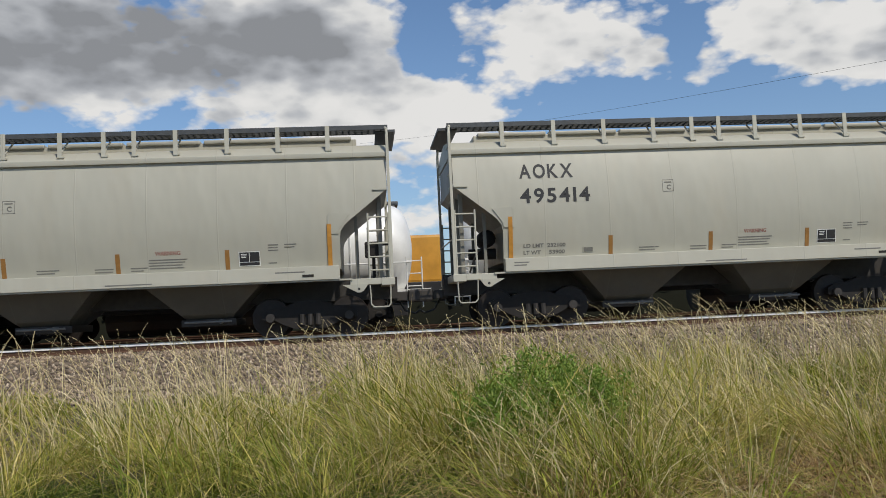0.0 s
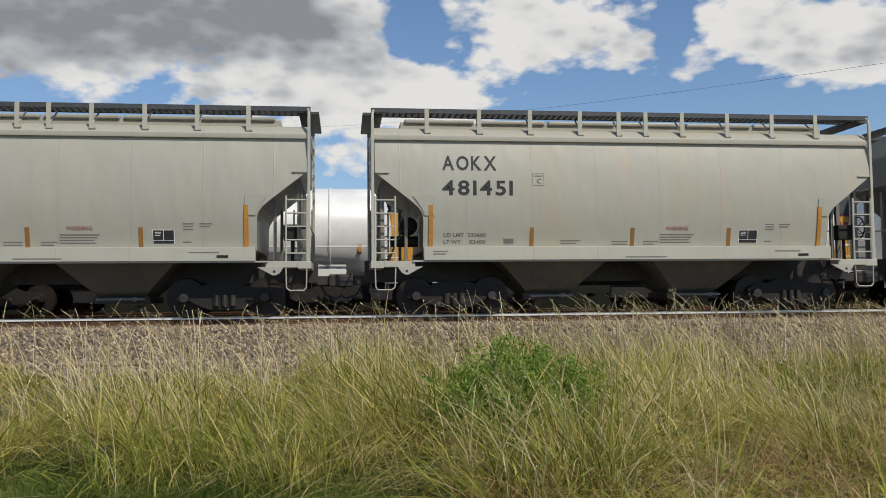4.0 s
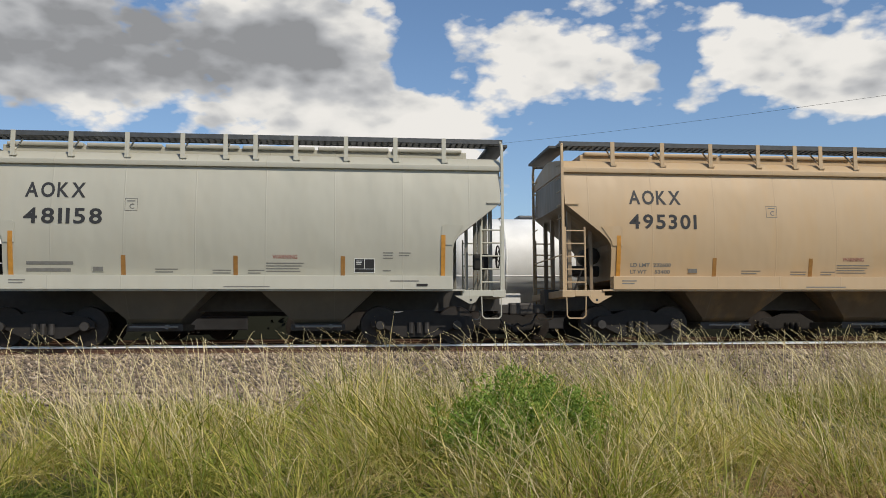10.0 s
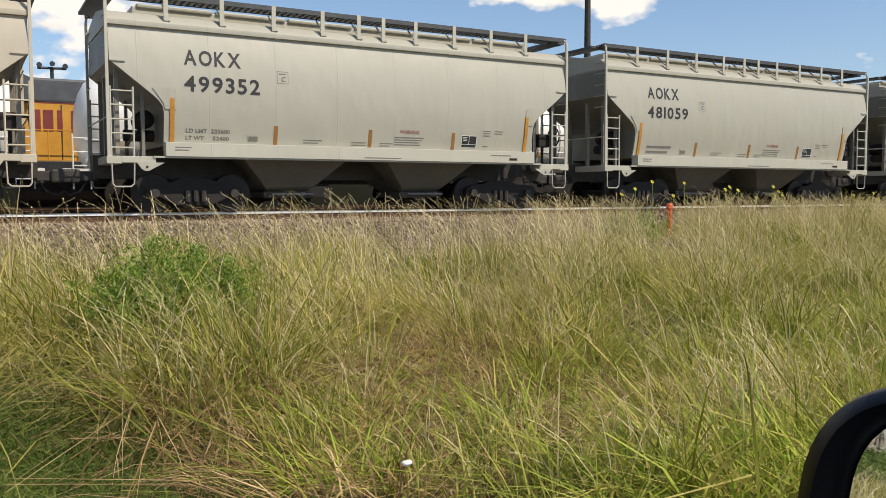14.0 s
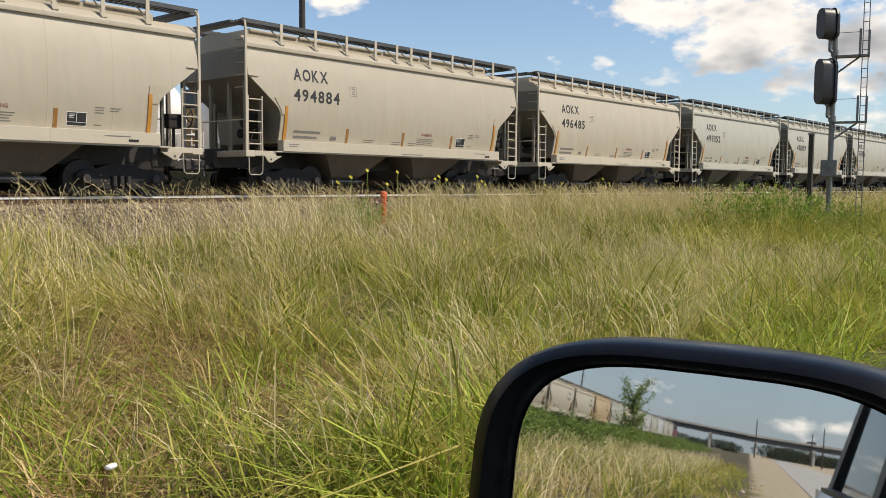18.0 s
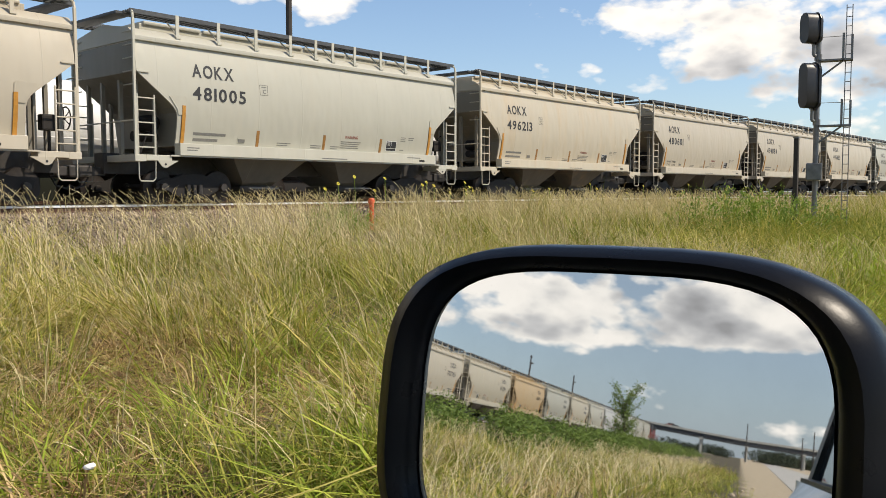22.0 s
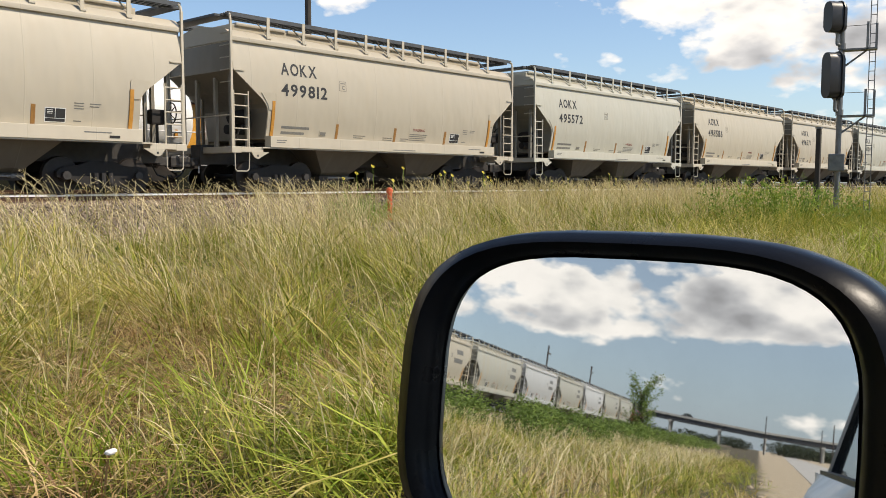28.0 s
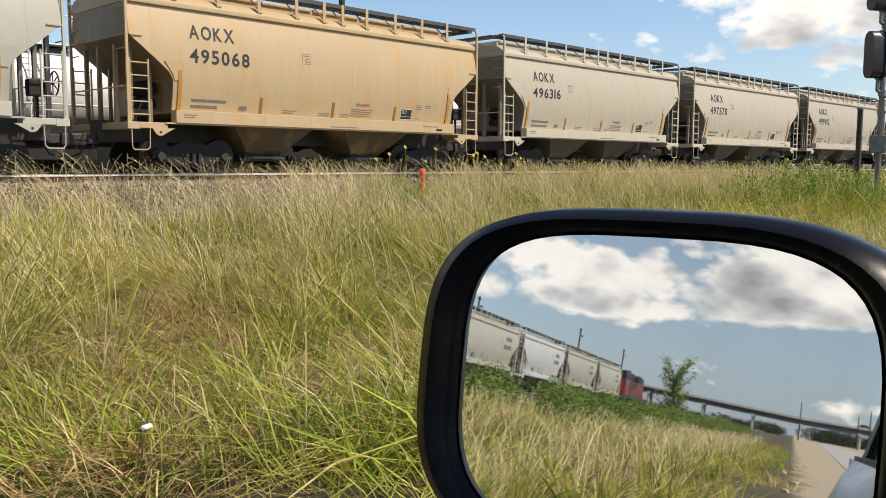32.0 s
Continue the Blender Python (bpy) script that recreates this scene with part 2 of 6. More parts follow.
def plant(name, stops, patch=0.35, trans=0.35, patch_scale=0.35):
    """Leaves and blades: each one its own tint, drifting in patches over the field, letting light through."""
    m = bpy.data.materials.new(name)
    m.use_nodes = True
    t = m.node_tree
    b = t.nodes["Principled BSDF"]
    co = t.nodes.new("ShaderNodeTexCoord").outputs["Object"]
    geo = t.nodes.new("ShaderNodeNewGeometry")
    r = geo.outputs["Random Per Island"]
    n1 = m2(t, "ADD", m2(t, "MULTIPLY", noise_of(t, co, patch_scale, 3), 0.5), m2(t, "MULTIPLY", noise_of(t, co, patch_scale * 9, 2), 0.5))
    f = m2(t, "ADD", m2(t, "MULTIPLY", r, 1 - patch), m2(t, "MULTIPLY", m2(t, "MULTIPLY_ADD", n1, 3.2, -1.1, True), patch))
    col = ramp(t, f, stops)
    t.links.new(col, b.inputs["Base Color"])
    b.inputs["Roughness"].default_value = 0.6
    b.inputs["Specular IOR Level"].default_value = 0.22
    tr = t.nodes.new("ShaderNodeBsdfTranslucent")
    t.links.new(mixc(t, 1.0, col, (1.0, 1.0, 0.75), "MULTIPLY"), tr.inputs[0])
    mx = t.nodes.new("ShaderNodeMixShader")
    mx.inputs[0].default_value = trans
    t.links.new(b.outputs[0], mx.inputs[1])
    t.links.new(tr.outputs[0], mx.inputs[2])
    t.links.new(mx.outputs[0], t.nodes["Material Output"].inputs[0])
    return m


PAINT = car_paint()
STEEL = material("dark_steel", (0.045, 0.04, 0.036), 0.6, 0.2, 0.4, 5)
TRUCK = material("truck_steel", (0.017, 0.014, 0.012), 0.75, 0.1, 0.5, 7)
WHEEL = material("wheel_steel", (0.026, 0.02, 0.017), 0.55, 0.4, 0.4, 9)
RUST = material("rail_rust", (0.11, 0.055, 0.032), 0.8, 0.2, 0.4, 12)
RAILTOP = material("rail_head", (0.92, 0.91, 0.89), 0.3, 0.1, 0.05, 3, 0.02)
GRATE = material("galvanised_grating", (0.075, 0.08, 0.085), 0.6, 0.3, 0.3, 8)
ORANGE = material("reflective_orange", (0.50, 0.23, 0.035), 0.45, 0, 0.25, 8)
DULLORANGE = material("worn_reflective_orange", (0.30, 0.145, 0.035), 0.5, 0, 0.3, 8)
INK = material("stencil_black", (0.022, 0.022, 0.024), 0.6, 0, 0.2, 20, 0.02)
INKSOFT = material("faded_stencil", (0.17, 0.165, 0.15), 0.65, 0, 0.25, 20, 0.02)
INKRED = material("faded_red_stencil", (0.30, 0.13, 0.10), 0.65, 0, 0.25, 20, 0.02)
LINEWHITE = material("stencil_white", (0.75, 0.75, 0.72), 0.55, 0, 0.1, 20, 0.02)
TANKWHITE = material("tank_white", (0.80, 0.80, 0.78), 0.38, 0, 0.14, 1.2, 0.04)
YELLOW = material("locomotive_yellow", (0.60, 0.29, 0.035), 0.4, 0, 0.2, 2)
ROOFGREY = material("locomotive_grey", (0.075, 0.08, 0.085), 0.5, 0, 0.25, 3)
LOCORED = material("locomotive_red", (0.20, 0.035, 0.028), 0.42, 0, 0.25, 2)
LOCOBLACK = material("locomotive_black", (0.03, 0.03, 0.032), 0.45, 0, 0.3, 2)
TIE = material("creosoted_tie", (0.10, 0.072, 0.052), 0.9, 0, 0.45, 6)
CONCRETE = material("bridge_concrete", (0.36, 0.35, 0.32), 0.85, 0, 0.2, 0.6, 0.1, 12)
# girder colour darkened to carry the shade under the deck's overhang
GIRDER = material("shaded_girder", (0.045, 0.047, 0.05), 0.7, 0.1, 0.2, 0.6)
SIGBLACK = material("signal_black", (0.012, 0.012, 0.013), 0.42, 0, 0.3, 5, 0.05)
GALV = material("galvanised_mast", (0.20, 0.20, 0.195), 0.5, 0.4, 0.3, 6)
WOODPOLE = material("weathered_pole", (0.05, 0.042, 0.036), 0.9, 0, 0.4, 4)
MARKRED = material("marker_orange_red", (0.75, 0.11, 0.035), 0.5, 0, 0.15, 9, 0.04)
CARWHITE = material("white_car_paint", (0.78, 0.79, 0.80), 0.18, 0, 0.05, 3, 0.0)
RUBBER = material("black_trim", (0.012, 0.012, 0.013), 0.5, 0, 0.2, 30, 0.04, 200)
PLASTIC = material("black_plastic", (0.005, 0.005, 0.006), 0.30, 0, 0.2, 30, 0.015, 420, None, 0.14)
HUBGREY = material("wheel_alloy", (0.45, 0.45, 0.46), 0.3, 0.9, 0.1, 10)
TREEBARK = material("bark", (0.12, 0.09, 0.065), 0.9, 0, 0.4, 8, 0.4, 30)
PAPER = material("white_litter", (0.80, 0.80, 0.78), 0.6, 0, 0.1, 10)
# near black, so the added brush reads as darkness under the train
FILLERBRUSH = material("filler_brush", (0.013, 0.014, 0.009), 0.95, 0, 0.4, 0.25, 0.3, 2, None, 0.1)
FARTREE = material("far_foliage", (0.030, 0.042, 0.02), 0.9, 0, 0.4, 0.25, 0.3, 2)
GRASSGREEN = plant("grass_green", ((0.0, (0.05, 0.10, 0.014)), (0.28, (0.165, 0.205, 0.026)), (0.54, (0.33, 0.335, 0.06)), (0.74, (0.57, 0.47, 0.14)), (1.0, (0.88, 0.71, 0.35))), 0.55, 0.30)
GRASSDRY = plant("grass_dry", ((0.0, (0.17, 0.10, 0.05)), (0.3, (0.40, 0.28, 0.13)), (0.6, (0.60, 0.46, 0.23)), (1.0, (0.78, 0.66, 0.42))), 0.4, 0.35)
GRASSDEAD = plant("grass_dead", ((0.0, (0.10, 0.055, 0.025)), (0.4, (0.28, 0.165, 0.075)), (0.7, (0.52, 0.36, 0.17)), (1.0, (0.80, 0.63, 0.34))), 0.3, 0.2)
GRASSLUSH = plant("grass_lush", ((0.0, (0.12, 0.21, 0.02)), (0.5, (0.33, 0.43, 0.05)), (0.85, (0.54, 0.57, 0.10)), (1.0, (0.68, 0.62, 0.22))), 0.3, 0.34)
GRASSMOWN = plant("grass_mown", ((0.0, (0.05, 0.085, 0.014)), (0.5, (0.11, 0.165, 0.028)), (0.85, (0.19, 0.23, 0.05)), (1.0, (0.32, 0.29, 0.11))), 0.3, 0.3)
SEED = plant("seed_heads", ((0.0, (0.44, 0.35, 0.19)), (0.5, (0.64, 0.53, 0.30)), (1.0, (0.83, 0.73, 0.48))), 0.2, 0.3)
WEED = plant("weed_leaf", ((0.0, (0.09, 0.17, 0.03)), (0.6, (0.23, 0.33, 0.06)), (1.0, (0.42, 0.48, 0.13))), 0.2, 0.4)
SHRUB = plant("shrub_leaf", ((0.0, (0.07, 0.11, 0.025)), (0.6, (0.17, 0.24, 0.055)), (1.0, (0.32, 0.37, 0.11))), 0.5, 0.3, 0.12)
PETAL = plant("yellow_petal", ((0.0, (0.6, 0.5, 0.04)), (1.0, (0.75, 0.65, 0.08))), 0.2, 0.3)


def ground_material():
    m = bpy.data.materials.new("soil_and_thatch")
    m.use_nodes = True
    t = m.node_tree
    b = t.nodes["Principled BSDF"]
    co = t.nodes.new("ShaderNodeTexCoord").outputs["Object"]
    s = t.nodes.new("ShaderNodeSeparateXYZ")
    t.links.new(co, s.inputs[0])
    n1, n2, n3 = noise_of(t, co, 0.35, 6, 0.6), noise_of(t, co, 4.0, 5), noise_of(t, co, 30, 4)
    thatch = ramp(t, n1, ((0.3, (0.055, 0.052, 0.022)), (0.5, (0.09, 0.07, 0.036)), (0.7, (0.14, 0.105, 0.058))))
    thatch = mixc(t, m2(t, "MULTIPLY", n3, 0.7), thatch, (0.055, 0.046, 0.024))
    dirt = ramp(t, n2, ((0.3, (0.30, 0.235, 0.15)), (0.7, (0.46, 0.38, 0.26))))
    # worn wheel track of bare dirt beside the road, ragged at its edge
    edge = m2(t, "ADD", s.outputs[1], m2(t, "MULTIPLY", m2(t, "SUBTRACT", n1, 0.5), 2.2))
    bare = m2(t, "MULTIPLY", m2(t, "SUBTRACT", 0.25, edge), 1.6, None, True)
    t.links.new(mixc(t, bare, thatch, dirt), b.inputs["Base Color"])
    b.inputs["Roughness"].default_value = 0.95
    bp = t.nodes.new("ShaderNodeBump")
    bp.inputs["Strength"].default_value, bp.inputs["Distance"].default_value = 0.6, 0.05
    t.links.new(m2(t, "ADD", n2, n3), bp.inputs["Height"])
    t.links.new(bp.outputs[0], b.inputs["Normal"])
    return m


GROUND = ground_material()
BALLAST = material("ballast_bed", (0.15, 0.115, 0.085), 0.95, 0, 0.45, 9, 1.0, 26)
ROADMAT = material("worn_concrete_road", (0.40, 0.38, 0.34), 0.9, 0, 0.2, 0.7, 0.2, 25)


def stone_material():
    m = bpy.data.materials.new("ballast_stone")
    m.use_nodes = True
    t = m.node_tree
    b = t.nodes["Principled BSDF"]
    g = t.nodes.new("ShaderNodeNewGeometry")
    col = ramp(t, g.outputs["Random Per Island"], ((0.0, (0.07, 0.05, 0.034)), (0.4, (0.225, 0.165, 0.108)), (0.75, (0.40, 0.30, 0.20)), (1.0, (0.66, 0.54, 0.40))))
    n = noise_of(t, t.nodes.new("ShaderNodeTexCoord").outputs["Object"], 60, 3)
    t.links.new(mixc(t, m2(t, "MULTIPLY", n, 0.5), col, (0.10, 0.085, 0.075)), b.inputs["Base Color"])
    b.inputs["Roughness"].default_value = 0.9
    return m


STONE = stone_material()


def glass_material():
    m = bpy.data.materials.new("tinted_glass")
    m.use_nodes = True
    b = m.node_tree.nodes["Principled BSDF"]
    b.inputs["Base Color"].default_value = (0.02, 0.025, 0.025, 1)
    b.inputs["Roughness"].default_value, b.inputs["IOR"].default_value = 0.03, 1.5
    b.inputs["Specular IOR Level"].default_value = 0.8
    return m


def mirror_material():
    m = bpy.data.materials.new("silvered_mirror")
    m.use_nodes = True
    t = m.node_tree
    b = t.nodes["Principled BSDF"]
    n = noise_of(t, t.nodes.new("ShaderNodeTexCoord").outputs["Object"], 35, 4)
    t.links.new(ramp(t, n, ((0.35, (0.80, 0.82, 0.83)), (0.7, (0.76, 0.78, 0.79)))), b.inputs["Base Color"])
    b.inputs["Metallic"].default_value, b.inputs["Roughness"].default_value = 1.0, 0.015
    return m


GLASS, MIRROR = glass_material(), mirror_material()

# ---- mesh helpers ----


def part(name, bm, mat, parent=None, label="", smooth=0.0):
    """Link a bmesh as one mesh object, under a thing or a part."""
    me = bpy.data.meshes.new(name)
    bm.to_mesh(me)
    bm.free()
    return part_of(name, me, mat, parent, label, smooth)


def part_of(name, me, mat, parent=None, label="", smooth=0.0):
    if not me.materials:
        me.materials.append(mat)
    if smooth:
        me.polygons.foreach_set("use_smooth", [True] * len(me.polygons))
        me.set_sharp_from_angle(angle=radians(smooth))
    ob = new(name, me)
    ob.parent = parent
    if label:
        ob["label"] = label
    return ob


def box(bm, x0, x1, y0, y1, z0, z1, bevel=0.0):
    r = bmesh.ops.create_cube(bm, size=1)
    for v in r["verts"]:
        v.co = Vector((x0 + (v.co.x + 0.5) * (x1 - x0), y0 + (v.co.y + 0.5) * (y1 - y0), z0 + (v.co.z + 0.5) * (z1 - z0)))
    if bevel:
        es = list({e for v in r["verts"] for e in v.link_edges})
        bmesh.ops.bevel(bm, geom=es, offset=bevel, segments=2, affect="EDGES", profile=0.6)
    return bm


def one_box(*a, bevel=0.0):
    return box(bmesh.new(), *a, bevel=bevel)


def rod(bm, p, q, r, seg=8, r2=None):
    p, q = Vector(p), Vector(q)
    m = Matrix.Translation((p + q) / 2) @ (q - p).to_track_quat("Z", "Y").to_matrix().to_4x4()
    bmesh.ops.create_cone(bm, cap_ends=True, segments=seg, radius1=r, radius2=r if r2 is None else r2, depth=(q - p).length, matrix=m)
    return bm


def tube(bm, pts, r, seg=6):
    for a, b in zip(pts, pts[1:]):
        rod(bm, a, b, r, seg)
    return bm


def prism(bm, pts, y0, y1):
    """A plate cut to the outline pts (x, z), between y0 and y1."""
    a = [bm.verts.new((x, y0, z)) for x, z in pts]
    b = [bm.verts.new((x, y1, z)) for x, z in pts]
    k = len(pts)
    bm.faces.new(a)
    bm.faces.new(b[::-1])
    for i in range(k):
        bm.faces.new((a[i], b[i], b[(i + 1) % k], a[(i + 1) % k]))
    bmesh.ops.recalc_face_normals(bm, faces=bm.faces[:])
    return bm


def loft(bm, rings, cap=True):
    """Skin between closed rings of points."""
    vs = [[bm.verts.new(p) for p in ring] for ring in rings]
    k = len(vs[0])
    for a, b in zip(vs, vs[1:]):
        for i in range(k):
            bm.faces.new((a[i], a[(i + 1) % k], b[(i + 1) % k], b[i]))
    if cap:
        bm.faces.new(vs[0][::-1])
        bm.faces.new(vs[-1])
    bmesh.ops.recalc_face_normals(bm, faces=bm.faces[:])
    return bm


def letters(text, height, weight=0.0, spread=1.0):
    """The mesh of a line of writing in the x-z plane, facing -y, from its lower left."""
    cu = bpy.data.curves.new("writing", "FONT")
    cu.body, cu.size, cu.offset, cu.extrude, cu.space_character = text, height / 0.69, weight, 0.0015, spread
    cu.resolution_u = 3
    ob = bpy.data.objects.new("writing", cu)
    me = bpy.data.meshes.new_from_object(ob)
    me.transform(Matrix.Rotation(radians(90), 4, "X"))
    bpy.data.objects.remove(ob)
    return me


def glyphs(name, text, height, weight, width, mat, parent, at, tilt, label):
    """A line of large stencilled characters, each a part, spread over the given width."""
    shapes, pens, x = [], [], 0.0
    for ch in text:
        me = GLYPHS.get(ch)
        if me is None:
            me = letters(ch, height, weight)
            me.transform(Matrix.Translation((-min(v.co.x for v in me.vertices), 0, 0)))
            GLYPHS[ch] = me
        shapes.append(me)
        pens.append(x)
        x += wide(me) + 0.065
    k = width / (x - 0.065)
    for me, p in zip(shapes, pens):
        o = part_of(name, me, mat, parent, label)
        o.location = (at[0] + p * k, at[1], at[2])
        o.rotation_euler.x = tilt
        o.scale.x = k


GLYPHS = {}


def wide(me):
    xs = [v.co.x for v in me.vertices]
    return max(xs) - min(xs)


def set_width(me, w):
    me.transform(Matrix.Diagonal((w / wide(me), 1, 1, 1)))
    return me


# ---- ground, road, track bed ----
NEAR, RAIL = 19.05, 1.185     # the train's near side, the rails' top
MID = NEAR + 1.6              # the near track's centre line
FAR = MID + 5.85              # the second track's centre line
THIRD = FAR + 5.2             # the third track's


def ground_z(x, y):
    """Height of the field: nearly flat by the road, a shallow ditch, rising to the track bed."""
    x, y = np.asarray(x, float), np.asarray(y, float)
    s = np.clip((y - 4.0) / 12.0, 0, 1)
    rise = 0.42 * s * s * (3 - 2 * s)
    dip = -0.16 * np.exp(-((y - 5.2) / 1.8) ** 2)
    return rise + dip + 0.05 * np.sin(x * 0.55 + 0.4 * y) * np.clip(y - 1.5, 0, 1) + 0.04 * np.sin(x * 1.3 - y * 0.9) * np.clip(y - 2, 0, 1)


def grid_mesh(name, xs, ys, zf):
    X, Y = np.meshgrid(xs, ys)
    Z = zf(X, Y)
    co = np.stack([X, Y, Z], -1).reshape(-1, 3)
    nx, ny = len(xs), len(ys)
    i = np.arange(nx - 1)[None, :] + nx * np.arange(ny - 1)[:, None]
    f = np.stack([i, i + 1, i + 1 + nx, i + nx], -1).reshape(-1, 4)
    me = bpy.data.meshes.new(name)
    me.from_pydata(co.tolist(), [], f.tolist())
    me.polygons.foreach_set("use_smooth", [True] * len(me.polygons))
    return me


def steps(*spans):
    out = [spans[0][0]]
    for a, b, n in spans:
        out += list(np.linspace(a, b, n + 1)[1:])
    return np.array(out)


def land_z(x, y):
    z = ground_z(x, np.minimum(y, 16.0))
    z = np.where(y > 16.2, 0.40, z)
    return np.where(y < 0.5, z * 0 - 0.0, z)


gx = steps((-2500, -300, 8), (-300, -40, 40), (-40, 80, 240), (80, 300, 30), (300, 2500, 8))
gy = steps((-2500, -60, 8), (-60, 0, 10), (0, 17, 60), (17, 60, 14), (60, 2500, 10))
tagged(part_of("ground", grid_mesh("ground", gx, gy, land_z), GROUND), "grassy field of soil and thatch along the railway", "ground", kind="structure")

# the road, behind the car in the mirror, turned a little off the track
bm = bmesh.new()
box(bm, -600, 600, -8.6, -1.6, -0.3, 0.03)
road = tagged(part("road", bm, ROADMAT), "pale worn concrete road beside the field", "road", kind="structure")
road.matrix_world = pose(0, 0, 0, 0, 0, 1.2)


def bed(name, yc, x0, x1):
    bm = bmesh.new()
    prof = [(-4.4, 0.15), (-2.2, 0.93), (-1.5, 0.985), (1.5, 0.985), (2.2, 0.93), (4.4, 0.15)]
    a = [bm.verts.new((x0, yc + y, z)) for y, z in prof]
    b = [bm.verts.new((x1, yc + y, z)) for y, z in prof]
    for i in range(len(prof)):
        bm.faces.new((a[i], b[i], b[(i + 1) % len(prof)], a[(i + 1) % len(prof)]))
    bmesh.ops.recalc_face_normals(bm, faces=bm.faces[:])
    return tagged(part(name, bm, BALLAST), "grey-brown crushed stone ballast bed under the rails", "ballast", kind="structure")


bed_near = bed("ballast_bed", MID, -900, 900)
bed_far = bed("ballast_bed", FAR + 0.02, -900, 900)
bed("ballast_bed", THIRD + 0.04, -900, 900).location.z = -0.006


def rails(yc, x0, x1, worn):
    for s in (-1, 1):
        y = yc + s * 0.7525
        bm = bmesh.new()
        web = [(-0.07, 1.02), (0.07, 1.02), (0.07, 1.04), (0.012, 1.06), (0.012, 1.13), (0.030, 1.145), (0.030, 1.151), (-0.030, 1.151), (-0.030, 1.145), (-0.012, 1.13), (-0.012, 1.06), (-0.07, 1.04)]
        loft(bm, [[(x, y + a, z) for a, z in web] for x in (x0, x1)])
        r = tagged(part("rail", bm, RUST), "rusty steel rail with a polished running head", "rail", "rails of the track", "structure")
        bm = bmesh.new()
        box(bm, x0, x1, y - 0.037, y + 0.037, 1.1515, RAIL, 0.006)
        part("rail_head", bm, RAILTOP if worn else RUST, r, "bright polished rail head")


rails(MID, -900, 900, True)
rails(FAR, -900, 900, False)
rails(THIRD, -900, 900, False)


# ---- the hopper cars ----
LENGTH, PITCH = 12.2, 13.522
BULGE = 0.19    # the sides swell out like a barrel


def skin(z):
    """The side sheet's place across the car at that height."""
    return BULGE - BULGE * (1 - ((z - 2.85) / 1.35) ** 2)


def hug(bm):
    """Lay a flat fitting drawn at y = 0 on the swelling side sheet."""
    for v in bm.verts:
        v.co.y += skin(v.co.z)
    return bm


def lean_at(z):
    """The side sheet's tilt at that height."""
    return -math.atan(2 * BULGE * (z - 2.85) / 1.35 ** 2)


def strip(x0, x1, z0, z1, t):
    """A thin strip bent to the side sheet, t proud of it."""
    n = 6
    zs = [z0 + (z1 - z0) * i / n for i in range(n + 1)]
    return loft(bmesh.new(), [[(x0, skin(z) - t, z), (x1, skin(z) - t, z), (x1, skin(z) + 0.03, z), (x0, skin(z) + 0.03, z)] for z in zs])


def body_mesh():
    zs = [1.50, 1.75, 2.0, 2.2, 2.34, 2.46, 2.58, 2.8, 3.03, 3.26, 3.45, 3.65, 3.85, 4.03]
    inset = {1.50: 1.2, 1.75: 1.2, 2.0: 1.2, 2.2: 1.2, 2.34: 1.17, 2.46: 1.09, 2.58: 0.96, 2.8: 0.68, 3.03: 0.39, 3.26: 0.10}
    rings = []
    for z in zs:
        a = inset.get(z, 0.10)
        b = BULGE * (1 - ((z - 2.85) / 1.35) ** 2)
        n = 9
        xs = [a + (LENGTH - 2 * a) * i / (n - 1) for i in range(n)]
        rings.append([(x, BULGE - b, z) for x in xs] + [(x, 3.2 - BULGE + b, z) for x in xs[::-1]])
    bm = loft(bmesh.new(), rings)
    return bm


def roof_mesh():
    half = [(0.072, 4.02), (0.064, 4.06), (0.07, 4.125), (0.095, 4.15), (0.28, 4.31), (0.36, 4.34), (0.95, 4.44), (1.6, 4.53)]
    prof = half + [(3.2 - y, z) for y, z in half[-2::-1]] + [(3.03, 4.02), (3.03, 4.03), (0.17, 4.03), (0.17, 4.02)]
    bm = bmesh.new()
    loft(bm, [[(x, y, z) for y, z in prof] for x in (0.07, LENGTH - 0.07)])
    return bm


def chute_mesh(xc):
    bm = bmesh.new()
    rings = []
    for z, w, y0 in ((1.56, 1.55, 0.21), (1.25, 1.28, 0.23), (0.62, 0.62, 0.75), (0.50, 0.52, 0.95)):
        rings.append([(xc - w, y0, z), (xc + w, y0, z), (xc + w, 3.2 - y0, z), (xc - w, 3.2 - y0, z)])
    return loft(bm, rings)


